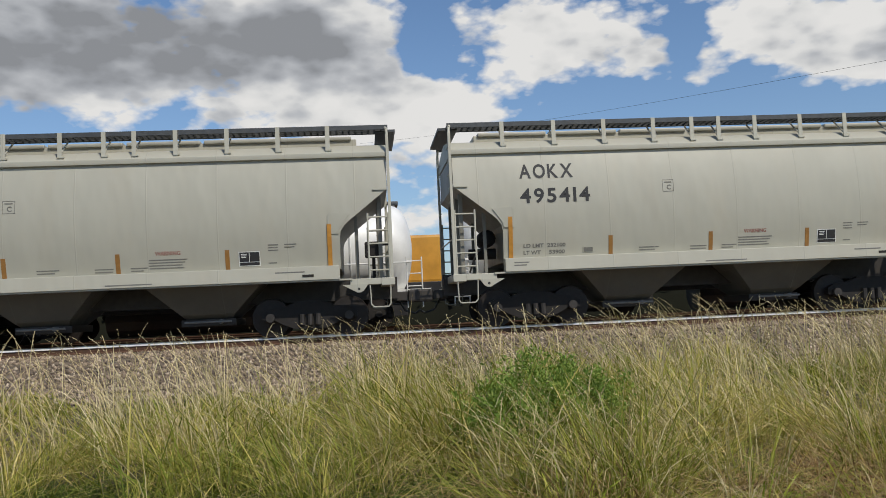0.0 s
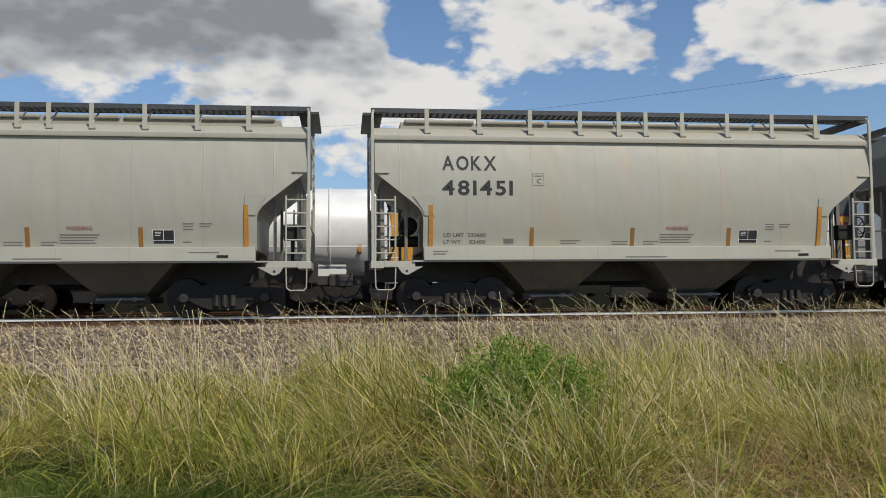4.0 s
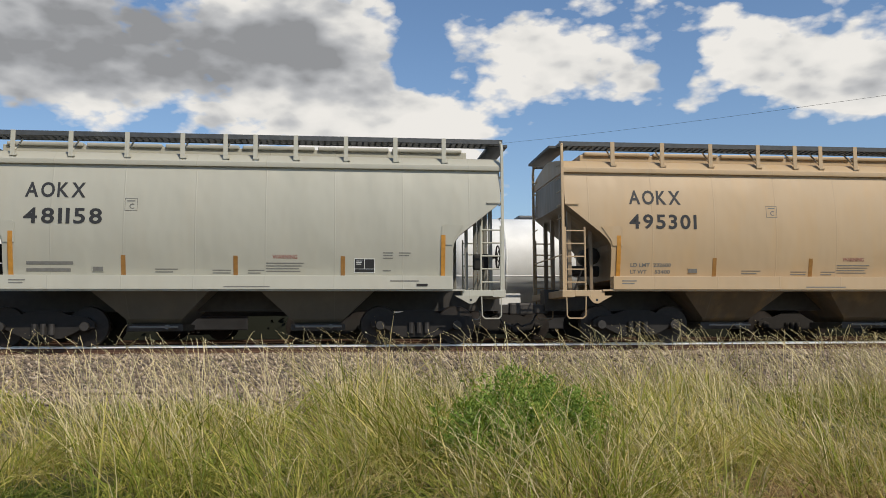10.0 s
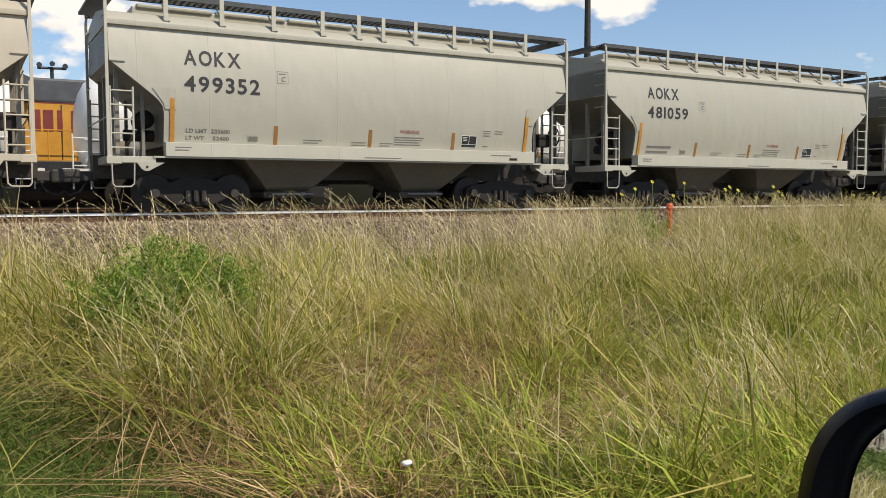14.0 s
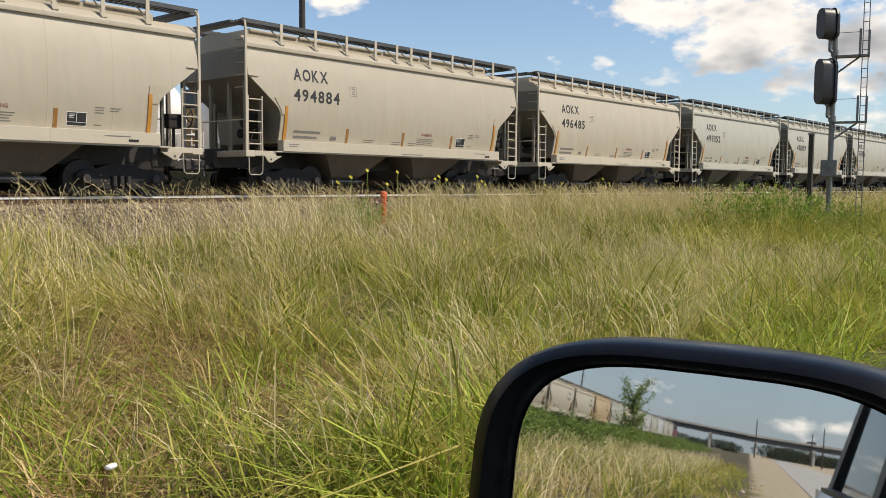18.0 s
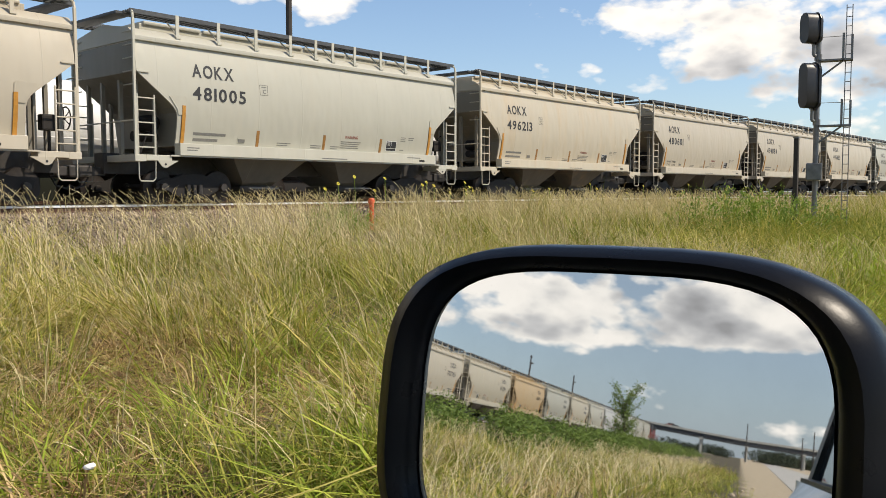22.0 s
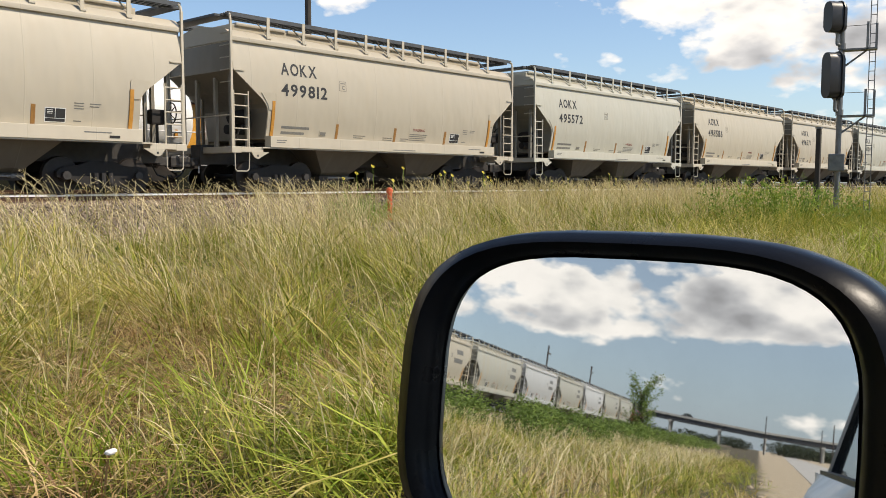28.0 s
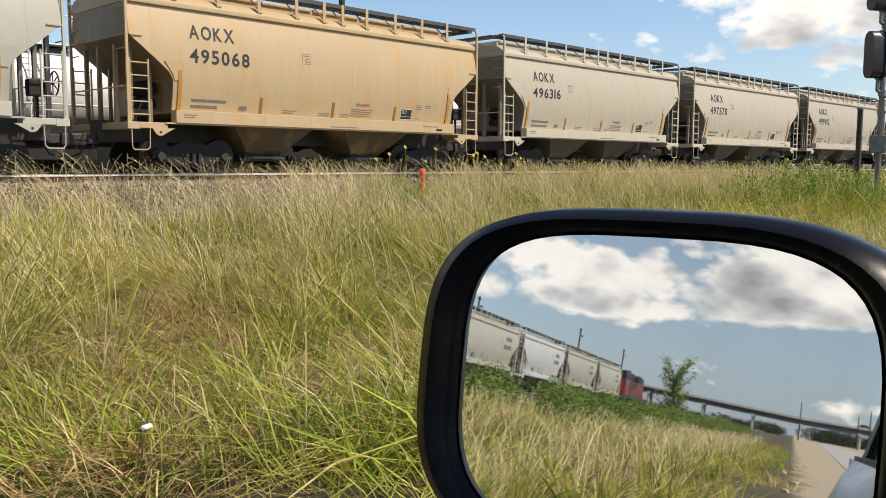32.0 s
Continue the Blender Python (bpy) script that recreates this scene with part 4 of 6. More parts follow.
def loco(name, label, low, top, stripe, long=20.5):
    """A hood locomotive: frame, long hood, cab, nose, fuel tank, trucks, railings."""
    e = new(name)
    part("frame", one_box(0, long, 0.1, 3.1, 1.15, 1.55, bevel=0.02), LOCOBLACK, e)
    hood = part("hood", one_box(0.9, long - 5.2, 0.75, 2.45, 1.55, 3.5, bevel=0.05), low, e)
    for i in range(9):
        part("door_seam", one_box(1.6 + i * 1.45, 1.64 + i * 1.45, 0.742, 0.76, 1.62, 3.42), LOCOBLACK, hood)
    # flared radiators: grilles on both sides, bevelled ends
    for a, b in ((11.4, 14.95), (5.9, 8.0)):
        bm = prism(bmesh.new(), [(a, 3.52), (a + 0.2, 4.36), (b - 0.35, 4.36), (b, 4.2), (b, 3.52)], 0.3, 2.9)
        r = part("radiator_section", bm, top, e)
        n = int((b - a - 0.7) / 0.16)
        for i in range(n):
            part("louvre", one_box(a + 0.3 + i * 0.16, a + 0.39 + i * 0.16, 0.27, 0.31, 3.62, 4.24), LOCOBLACK, r)
    part("hood_roof", one_box(0.9, long - 5.2, 0.78, 2.42, 3.5, 4.3, bevel=0.08), top, e)
    bm = bmesh.new()
    rod(bm, (8.7, 1.6, 4.25), (8.7, 1.6, 4.75), 0.06, 8)
    rod(bm, (8.25, 1.55, 4.72), (9.15, 1.55, 4.74), 0.045, 8)
    rod(bm, (8.3, 1.4, 4.8), (8.3, 1.7, 4.8), 0.09, 8, 0.05)
    rod(bm, (8.7, 1.4, 4.86), (8.7, 1.7, 4.86), 0.09, 8, 0.05)
    rod(bm, (9.1, 1.4, 4.8), (9.1, 1.7, 4.8), 0.09, 8, 0.05)
    part("air_horn", bm, LOCOBLACK, e)
    cab = part("cab", one_box(long - 5.2, long - 2.6, 0.12, 3.08, 1.55, 3.5, bevel=0.06), low, e)
    part("cab_upper", one_box(long - 5.19, long - 2.61, 0.125, 3.075, 3.5, 4.352, bevel=0.06), top, e)
    part("trim_line", one_box(0.92, long - 5.22, 0.744, 2.456, 3.46, 3.5), LOCORED, e, "thin red trim line")
    for y in (0.115, 3.085):
        for x in (long - 4.9, long - 3.8):
            part("cab_window", one_box(x, x + 0.9, y - 0.02, y + 0.02, 2.85, 3.45), GLASS, cab)
    part("cab_roof", one_box(long - 5.3, long - 2.5, 0.15, 3.05, 4.352, 4.5, bevel=0.05), top, e)
    part("nose", one_box(long - 2.6, long - 0.9, 0.75, 2.45, 1.55, 3.3, bevel=0.1), low, e)
    for i, w in enumerate((0.34, 0.3, 0.16, 0.34, 0.3, 0.34, 0.16, 0.3, 0.34, 0.3)):
        part("painted_bar", one_box(7.9 + i * 0.42, 7.9 + i * 0.42 + w, 0.736, 0.752, 2.55, 3.25), stripe, e, "bars of painted lettering")
    bm = bmesh.new()
    rod(bm, (7.5, 1.6, 0.75), (13.5, 1.6, 0.75), 0.72, 14)
    part("fuel_tank", bm, LOCOBLACK, e)
    for y in (0.14, 3.06):
        bm = bmesh.new()
        for i in range(12):
            rod(bm, (0.6 + i * 1.3, y, 1.55), (0.6 + i * 1.3, y, 2.55), 0.02, 5)
        rod(bm, (0.6, y, 2.55), (14.9, y, 2.55), 0.02, 5)
        part("handrail", bm, low, e)
    for x in (3.6, long - 4.2):
        t = truck(e, x)
        part("side_frame_cover", one_box(-1.9, 1.9, -1.2, -1.05, 0.35, 0.85, bevel=0.04), LOCOBLACK, t)
    return tagged(e, label, "locomotive")


rear = loco("locomotive", "red and black diesel locomotive at the end of the moving train", LOCORED, LOCOBLACK, LOCOBLACK)
TRAIN.append((rear, -PITCH * LAST - 20.5 - 1.3))
shunter = loco("locomotive", "yellow locomotive with a grey roof creeping behind the tank cars", YELLOW, ROOFGREY, LOCORED)
# the two coupled copies are added, unseen, to darken gaps under the hoppers
YARD = [(shunter, -16.75)] + [(copy_thing(shunter, pose(0, 0, 0)), -16.75 + 21.8 * k) for k in (-1, 1)]


def tank_car():
    e = new("tank_car")
    k, n = 28, 13.1
    prof = [(0.0, 0.25), (0.05, 0.62), (0.14, 0.95), (0.28, 1.22), (0.48, 1.38), (0.66, 1.43)]
    prof = prof + [(n - x, r) for x, r in prof[::-1]]
    rings = [[(x, 1.6 + r * math.cos(6.28319 * i / k), 2.42 + r * math.sin(6.28319 * i / k)) for i in range(k)] for x, r in prof]
    part("tank", loft(bmesh.new(), rings), TANKWHITE, e, "glossy white cylindrical tank", 40)
    for x in (1.9, n - 1.9):
        part("saddle", one_box(x - 0.5, x + 0.5, 0.55, 2.65, 0.95, 1.5, bevel=0.03), TANKWHITE, e)
        bm = bmesh.new()
        for i in range(k):
            a, b = 6.28319 * i / k, 6.28319 * (i + 1) / k
            rod(bm, (x, 1.6 + 1.435 * math.cos(a), 2.42 + 1.435 * math.sin(a)), (x, 1.6 + 1.435 * math.cos(b), 2.42 + 1.435 * math.sin(b)), 0.035, 5)
        part("tank_band", bm, LINEWHITE, e)
    part("centre_sill", one_box(-0.5, n + 0.5, 1.35, 1.85, 0.78, 1.08), STEEL, e)
    bm = bmesh.new()
    rod(bm, (n / 2, 1.6, 3.8), (n / 2, 1.6, 4.15), 0.45, 16)
    d = part("manway", bm, TANKWHITE, e)
    bm = bmesh.new()
    rod(bm, (n / 2, 1.6, 4.15), (n / 2, 1.6, 4.26), 0.3, 12)
    part("manway_lid", bm, GALV, d)
    part("walkway", one_box(n / 2 - 1.2, n / 2 + 1.2, 0.35, 2.85, 3.62, 3.66), GRATE, e)
    part("side_ladder", ladder(bmesh.new(), n / 2 - 0.2, n / 2 + 0.2, 0.12, 1.1, 3.7, 9), TANKWHITE, e)
    bm = bmesh.new()
    for x in (n / 2 - 1.15, n / 2 + 1.15):
        for y in (0.38, 2.82):
            rod(bm, (x, y, 3.66), (x, y, 4.5), 0.02, 5)
            part("walkway_post", bm, TANKWHITE, e)
            bm = bmesh.new()
    for y in (0.38, 2.82):
        rod(bm, (n / 2 - 1.15, y, 4.5), (n / 2 + 1.15, y, 4.5), 0.02, 5)
        part("walkway_rail", bm, TANKWHITE, e)
        bm = bmesh.new()
    tube_bm = tube(bmesh.new(), [(0.1, 0.1, 1.95), (n - 0.1, 0.1, 1.95)], 0.022, 6)
    part("grab_rail", tube_bm, TANKWHITE, e)
    for x in (0.0, n):
        d = 1 if x == 0 else -1
        part("end_platform", one_box(*sorted((x - d * 0.45, x + d * 0.75)), 0.2, 3.0, 1.05, 1.16), TANKWHITE, e)
        part("corner_ladder", ladder(bmesh.new(), *sorted((x - d * 0.2, x + d * 0.25)), 0.16, 0.6, 2.1, 4), TANKWHITE, e)
        part("reflector_strip", one_box(x + d * 1.0 - 0.05, x + d * 1.0 + 0.05, 0.235, 0.30, 1.75, 2.25), ORANGE, e)
    bars("stencil_bar", INK, e, 4.0, 5.2, 2.60, 2, 0.24, 0.42, 0.166, 4)
    for x in (2.0, n - 2.0):
        truck(e, x)
    return tagged(e, "white tank car standing on the second track", "railcar", "tank cars on the second track")


tank = tank_car()
STEP = 14.45
for i in range(-5, 5):
    o = tank if i == -5 else copy_thing(tank, pose(0, 0, 0))
    o.matrix_world = pose(-11.65 + STEP * i, FAR - 1.6, RAIL)
    if i == 0:
        bm = bmesh.new()
        k = [0.18 + 0.04 * j for j in range(6)]
        loft(bm, [[(x, 1.6 - 1.437 * math.cos(a), 2.42 + 1.437 * math.sin(a)) for a in k] + [(x, 1.6 - 1.42 * math.cos(a), 2.42 + 1.42 * math.sin(a)) for a in k[::-1]] for x in (8.1, 8.6)])
        part("placard", bm, YELLOW, o, "yellow placard on the tank's side")


# ---- signal, poles, marker ----


def polar(az, dist, z=0.0):
    """A place az degrees left of the track's normal, dist metres from the car's window."""
    return Vector((-math.sin(radians(az)) * dist, math.cos(radians(az)) * dist, z))


def signal():
    e = new("railway_signal")
    dist = 30.0
    h = lambda el: 1.5 + dist * math.tan(radians(el))
    p = polar(-73.0, dist)
    e.location = (p.x, p.y, float(ground_z(p.x, min(p.y, 16))))
    z0 = e.location.z
    e.rotation_euler = (0, 0, radians(-73))
    bm = bmesh.new()
    rod(bm, (0, 0, 0), (0, 0, h(10.6) - z0), 0.085, 12)
    part("mast", bm, GALV, e)
    part("base_cabinet", one_box(-0.28, 0.2, -0.22, 0.2, h(0.7) - z0, h(1.75) - z0, bevel=0.04), GALV, e)
    part("foundation", one_box(-0.5, 0.5, -0.5, 0.5, -0.3, 0.35, bevel=0.04), CONCRETE, e)
    for el0, el1 in ((8.85, 10.75), (4.95, 7.85)):
        a, b = h(el0) - z0, h(el1) - z0
        hd = new("signal_head")
        hd.parent = e
        w = 0.27
        tilt = Matrix.Translation((-0.10, -0.16, 0)) @ Matrix.Rotation(radians(-52), 4, "Z")
        pts = [(-w, b - 0.22), (-w * 0.75, b - 0.08), (-w * 0.3, b), (w * 0.3, b), (w * 0.75, b - 0.08), (w, b - 0.22), (w, a + 0.22), (w * 0.75, a + 0.08), (w * 0.3, a), (-w * 0.3, a), (-w * 0.75, a + 0.08), (-w, a + 0.22)]
        bm = prism(bmesh.new(), pts, -0.02, 0.02)
        bmesh.ops.transform(bm, matrix=tilt, verts=bm.verts[:])
        part("backplate", bm, SIGBLACK, hd, "black rounded signal backplate")
        # deep sunshade round the lamps, open below
        k = 14
        rings = []
        for yy, sc in ((0.02, 0.86), (-0.30, 0.86), (-0.42, 0.80)):
            rings.append([(x * sc, yy, (a + b) / 2 + (z - (a + b) / 2) * (0.94 if z > (a + b) / 2 else 0.90)) for x, z in pts])
        bm = loft(bmesh.new(), rings)
        bmesh.ops.transform(bm, matrix=tilt, verts=bm.verts[:])
        part("sunshade", bm, SIGBLACK, hd, "", 40)
        k = 12
        rings = [[(0.16 * sc * math.cos(6.28319 * i / k), 0.11 + 0.13 * sc * math.sin(6.28319 * i / k), z) for i in range(k)] for z, sc in ((a + 0.1, 0.5), (a + 0.16, 0.9), (a + 0.25, 1), (b - 0.25, 1), (b - 0.14, 0.85), (b - 0.08, 0.4))]
        bm = loft(bmesh.new(), rings)
        bmesh.ops.transform(bm, matrix=tilt, verts=bm.verts[:])
        part("lamp_housing", bm, SIGBLACK, hd, "", 40)
        bm = bmesh.new()
        tube(bm, [(-0.14, -0.14, a + 0.12), (-0.14, -0.14, a - 0.3), (0, 0, a - 0.36)], 0.055, 8)
        rod(bm, (0, 0, a - 0.46), (0, 0, a - 0.28), 0.12, 10)
        part("mounting_bracket", bm, GALV, hd)
        # maintainer's platform behind each head
        zp = a - 0.52
        pl = part("platform", one_box(0.07, 1.0, -0.2, 0.2, zp, zp + 0.055), GALV, e)
        bm = tube(bmesh.new(), [(0.06, 0, zp - 0.5), (0.72, 0, zp)], 0.03, 6)
        part("brace", bm, GALV, pl)
        bm = bmesh.new()
        for x, y in ((0.72, -0.18), (0.98, 0.18)):
            box(bm, x - 0.035, x + 0.035, y - 0.02, y + 0.02, zp, zp + 0.85)
        tube(bm, [(0.06, -0.18, zp + 0.75), (0.72, -0.18, zp + 0.75)], 0.01, 5)
        part("cage_bar", bm, GALV, pl)
    part("ladder", ladder(bmesh.new(), 0.80, 0.97, 0.2, 0.3, h(11.2) - z0, 24, 0.012), GALV, e)
    return tagged(e, "tall two-headed railway signal mast with a ladder", "signal")


signal()

p = polar(-71.9, 29.0)
e = tagged(new("track_post"), "dark square post standing beside the rails", "post")
e.location = (p.x, p.y, float(ground_z(p.x, p.y)))
part("post", one_box(-0.07, 0.07, -0.07, 0.07, -0.2, 1.5 + 29 * math.tan(radians(3.31)) - e.location.z, bevel=0.02), WOODPOLE, e)
part("post_cap", one_box(-0.085, 0.085, -0.085, 0.085, 1.5 + 29 * math.tan(radians(3.31)) - e.location.z, 1.55 + 29 * math.tan(radians(3.31)) - e.location.z), GALV, e)


def utility_pole(az, dist, top, lamp=True, r=0.14, name="utility_pole", label="dark wooden utility pole with a lamp arm and wires"):
    e = new(name)
    p = polar(az, dist)
    e.location = (p.x, p.y, 0.1)
    h = 1.4 + dist * math.tan(radians(top))
    bm = bmesh.new()
    rod(bm, (0, 0, -0.3), (0, 0, h), r * 1.25, 10, r * 0.8)
    part("pole", bm, WOODPOLE, e)
    if lamp:
        bm = bmesh.new()
        tube(bm, [(0, 0, h * 0.893), (-0.35, 0, h * 0.9), (-0.8, -0.1, h * 0.9)], 0.04, 6)
        part("lamp_arm", bm, GALV, e)
        part("lamp_head", one_box(-1.25, -0.7, -0.25, 0.05, h * 0.89, h * 0.912, bevel=0.05), GALV, e)
    bm = bmesh.new()
    tube(bm, [(-0.55, 0, h * 0.965), (0, 0, h * 0.972), (0.55, 0, h * 0.985)], 0.04, 6)
    for x in (-0.52, 0.52):
        rod(bm, (x, 0, h * 0.965), (x, 0, h * 0.965 + 0.28), 0.05, 6)
    part("crossarm", bm, WOODPOLE, e)
    return tagged(e, label, "utility pole", "utility poles")


utility_pole(-39.13, 44, 16.88, True, 0.17)
utility_pole(76.1, 140, 4.6, True, 0.16)
utility_pole(79.1, 170, 3.66, True, 0.16)
utility_pole(69.0, 118, 5.6, True, 0.16)
utility_pole(90.26, 330, 2.11, False, 0.2)
utility_pole(93.47, 360, 1.73, False, 0.2)
utility_pole(94.11, 300, 2.15, False, 0.2)


def wire(a, b, sag, r):
    bm = bmesh.new()
    n = 24
    pts = []
    for i in range(n + 1):
        k = i / n
        q = Vector(a).lerp(Vector(b), k)
        q.z -= sag * 4 * k * (1 - k)
        pts.append(q)
    side = (Vector(b) - Vector(a)).cross(Vector((0, 0, 1))).normalized() * r
    loft(bm, [[tuple(q + side * math.cos(j * 1.2566) + Vector((0, 0, r * math.sin(j * 1.2566)))) for j in range(5)] for q in pts])
    return tagged(part("overhead_wire", bm, RUBBER), "thin dark overhead wire", "wire", "overhead wires")


top = polar(-39.13, 44)
wire((top.x, top.y, 1.5 + 44 * math.tan(radians(13.95))), tuple(polar(2, 92, 1.5 + 92 * math.tan(radians(11.6)))), 0.6, 0.008)

p = polar(-44.45, 23.6)
e = tagged(new("marker_post"), "orange-red plastic marker post in the grass", "marker")
e.location = (p.x, p.y, 0.15)
bm = bmesh.new()
rod(bm, (0, 0, 0), (0, 0, 1.05), 0.075, 12)
part("post", bm, MARKRED, e)
bm = bmesh.new()
k = 14
loft(bm, [[(r * math.cos(6.28319 * i / k), r * math.sin(6.28319 * i / k), z) for i in range(k)] for z, r in ((1.05, 0.075), (1.06, 0.092), (1.14, 0.092), (1.19, 0.06), (1.2, 0.01))])
part("cap", bm, MARKRED, e, "", 40)


# ---- overpass far down the road ----
def overpass():
    e = new("overpass")
    e.location = (-400, 0, 0)
    top = lambda y: 1.5 + 400 * math.tan(radians(1.04)) + 0.047 * max(0, min(y, 62)) + 0.004 * max(y, -40)
    ys = [-348, -318, -288, -258, -228, -198, -168, -138, -108, -72, -48, -25, -2, 17, 38, 62, 90] + list(range(120, 481, 30))
    for a, b in zip(ys, ys[1:]):
        bm = bmesh.new()
        loft(bm, [[(-6, y, top(y) - 0.3), (6, y, top(y) - 0.3), (6, y, top(y)), (-6, y, top(y))] for y in (a + 0.05, b - 0.05)])
        d = part("deck_span", bm, CONCRETE, e)
        bm = bmesh.new()
        for x in (-4.5, -1.5, 1.5, 5.2):
            loft(bm, [[(x - 0.25, y, top(y) - 2.3), (x + 0.25, y, top(y) - 2.3), (x + 0.25, y, top(y) - 0.31), (x - 0.25, y, top(y) - 0.31)] for y in (a + 0.1, b - 0.1)])
        part("girder", bm, GIRDER, d)
        bm = bmesh.new()
        loft(bm, [[(5.7, y, top(y)), (5.98, y, top(y)), (5.98, y, top(y) + 0.6), (5.7, y, top(y) + 0.6)] for y in (a + 0.05, b - 0.05)])
        part("parapet", bm, CONCRETE, d)
    for y in ys[1:-1]:
        bm = bmesh.new()
        box(bm, -5.5, 5.5, y - 0.7, y + 0.7, top(y) - 3.0, top(y) - 2.0)
        for x in (-4, 0, 4):
            rod(bm, (x, y, -1), (x, y, top(y) - 3.0), 0.55, 12)
        part("pier", bm, CONCRETE, e)
    return tagged(e, "long concrete road overpass on round piers", "bridge"), top


bridge, deck = overpass()


def vehicle(kind, mat, length, height):
    e = new(kind)
    w = 1.8
    pts = [(0, 0.35), (0, 0.85), (0.15 * length, 0.95), (0.28 * length, height), (0.75 * length, height), (0.92 * length, 0.95), (length, 0.85), (length, 0.35)]
    bm = prism(bmesh.new(), pts, 0, w)
    part("body", bm, mat, e)
    part("side_window", one_box(0.28 * length, 0.8 * length, -0.02, w + 0.02, 1.0, height - 0.1), GLASS, e)
    for x in (0.2, 0.8):
        bm = bmesh.new()
        rod(bm, (x * length, -0.03, 0.33), (x * length, w + 0.03, 0.33), 0.33, 12)
        part("wheel", bm, RUBBER, e)
    return tagged(e, "small car driving along the overpass", "car", "cars on the overpass")


TRAFFIC = []
for y, mat, ln, h, speed in ((90, LOCOBLACK, 4.6, 1.5, -13.0), (230, CARWHITE, 5.0, 1.75, -14.0), (330, LOCORED, 4.5, 1.5, -13.5), (-260, ROOFGREY, 4.6, 1.5, 13.0), (440, LOCOBLACK, 5.2, 1.9, -14.5)):
    TRAFFIC.append((vehicle("car", mat, ln, h), y, speed))


# ---- the parked car from which the scene is watched ----
def parked_car():
    """White sports utility vehicle: only its near side, roof and mirror come near the view."""
    e = new("white_car")
    y = -0.10
    low = [(-3.35, 0.42), (-3.42, 0.80), (-3.36, 1.28), (-3.1, 1.33), (0.75, 1.30), (1.15, 1.2), (2.15, 1.12), (2.30, 0.85), (2.26, 0.40), (1.75, 0.36), (1.70, 0.62), (1.45, 0.80), (1.15, 0.80), (0.90, 0.62), (0.85, 0.36), (-2.05, 0.36), (-2.10, 0.62), (-2.35, 0.80), (-2.65, 0.80), (-2.90, 0.62), (-2.95, 0.42)]
    bm = prism(bmesh.new(), low, y - 1.78, y)
    bmesh.ops.bevel(bm, geom=[ed for ed in bm.edges], offset=0.03, segments=2, affect="EDGES")
    part("body", bm, CARWHITE, e, "glossy white body", 30)
    bm = bmesh.new()
    box(bm, -3.0, 0.0, y - 1.66, y - 0.14, 1.86, 1.93, 0.025)
    part("roof", bm, CARWHITE, e)
    for x0, x1, t0, t1 in ((-3.30, -3.12, -3.02, -2.86), (-1.92, -1.80, -1.88, -1.76), (-0.62, -0.50, -0.58, -0.46)):
        for s in (0, 1):
            yb, yt = (y - 0.03, y - 0.16) if s == 0 else (y - 1.75, y - 1.64)
            bm = bmesh.new()
            loft(bm, [[(x0, yb, 1.31), (x1, yb, 1.31), (x1, yb - 0.05, 1.31), (x0, yb - 0.05, 1.31)], [(t0, yt, 1.88), (t1, yt, 1.88), (t1, yt - 0.05, 1.88), (t0, yt - 0.05, 1.88)]])
            part("door_pillar", bm, RUBBER, e)
    for x0, x1, t0, t1 in ((-3.10, -1.94, -2.86, -1.90), (-1.78, -0.64, -1.74, -0.60)):
        bm = bmesh.new()
        loft(bm, [[(x0, y - 0.05, 1.31), (x1, y - 0.05, 1.31), (x1, y - 0.056, 1.31), (x0, y - 0.056, 1.31)], [(t0, y - 0.17, 1.87), (t1, y - 0.17, 1.87), (t1, y - 0.176, 1.87), (t0, y - 0.176, 1.87)]])
        part("side_window", bm, GLASS, e, "dark rear side window")
    part("belt_trim", one_box(-3.1, 0.5, y - 0.04, y + 0.006, 1.295, 1.335), RUBBER, e, "black rubber belt strip")
    for x in (-0.42, -1.72):
        bm = one_box(x - 0.22, x, y - 0.005, y + 0.055, 1.14, 1.185, bevel=0.018)
        part("door_handle", bm, CARWHITE, e)
    for x in (-0.5, -1.8):
        part("door_gap", one_box(x - 0.005, x + 0.005, y - 0.02, y + 0.002, 0.45, 1.2), RUBBER, e)
    for x in (1.30, -2.50):
        bm = bmesh.new()
        k = 24
        loft(bm, [[(x + r * math.cos(6.28319 * i / k), yy, 0.36 + r * math.sin(6.28319 * i / k)) for i in range(k)] for yy, r in ((y - 0.26, 0.30), (y - 0.25, 0.35), (y - 0.04, 0.36), (y - 0.01, 0.33), (y - 0.02, 0.22))])
        w = part("tyre", bm, RUBBER, e, "", 40)
        bm = bmesh.new()
        rod(bm, (x, y - 0.06, 0.36), (x, y - 0.012, 0.36), 0.21, 16)
        part("rim", bm, HUBGREY, w)
        bm = bmesh.new()
        rod(bm, (x, y - 1.76, 0.36), (x, y - 1.5, 0.36), 0.36, 20)
        part("tyre", bm, RUBBER, e)
    # rear haunch swelling out over the wheel
    bm = bmesh.new()
    rings = []
    for i in range(9):
        a = math.pi * i / 8
        rings.append([(-3.3 + 1.7 * i / 8, y + 0.012 + 0.115 * math.sin(a) * q, z) for q, z in ((0.0, 0.84), (0.8, 0.96), (1.0, 1.07), (0.9, 1.17), (0.55, 1.26), (0.0, 1.32))] + [(-3.3 + 1.7 * i / 8, y - 0.02, 1.0)])
    part("rear_haunch", loft(bm, rings), CARWHITE, e, "", 60)
    return tagged(e, "white sports utility vehicle parked beside the field", "car")


suv = parked_car()

# door mirror
MC = Vector((0.37787, 0.20038, 1.5 - 0.10327))
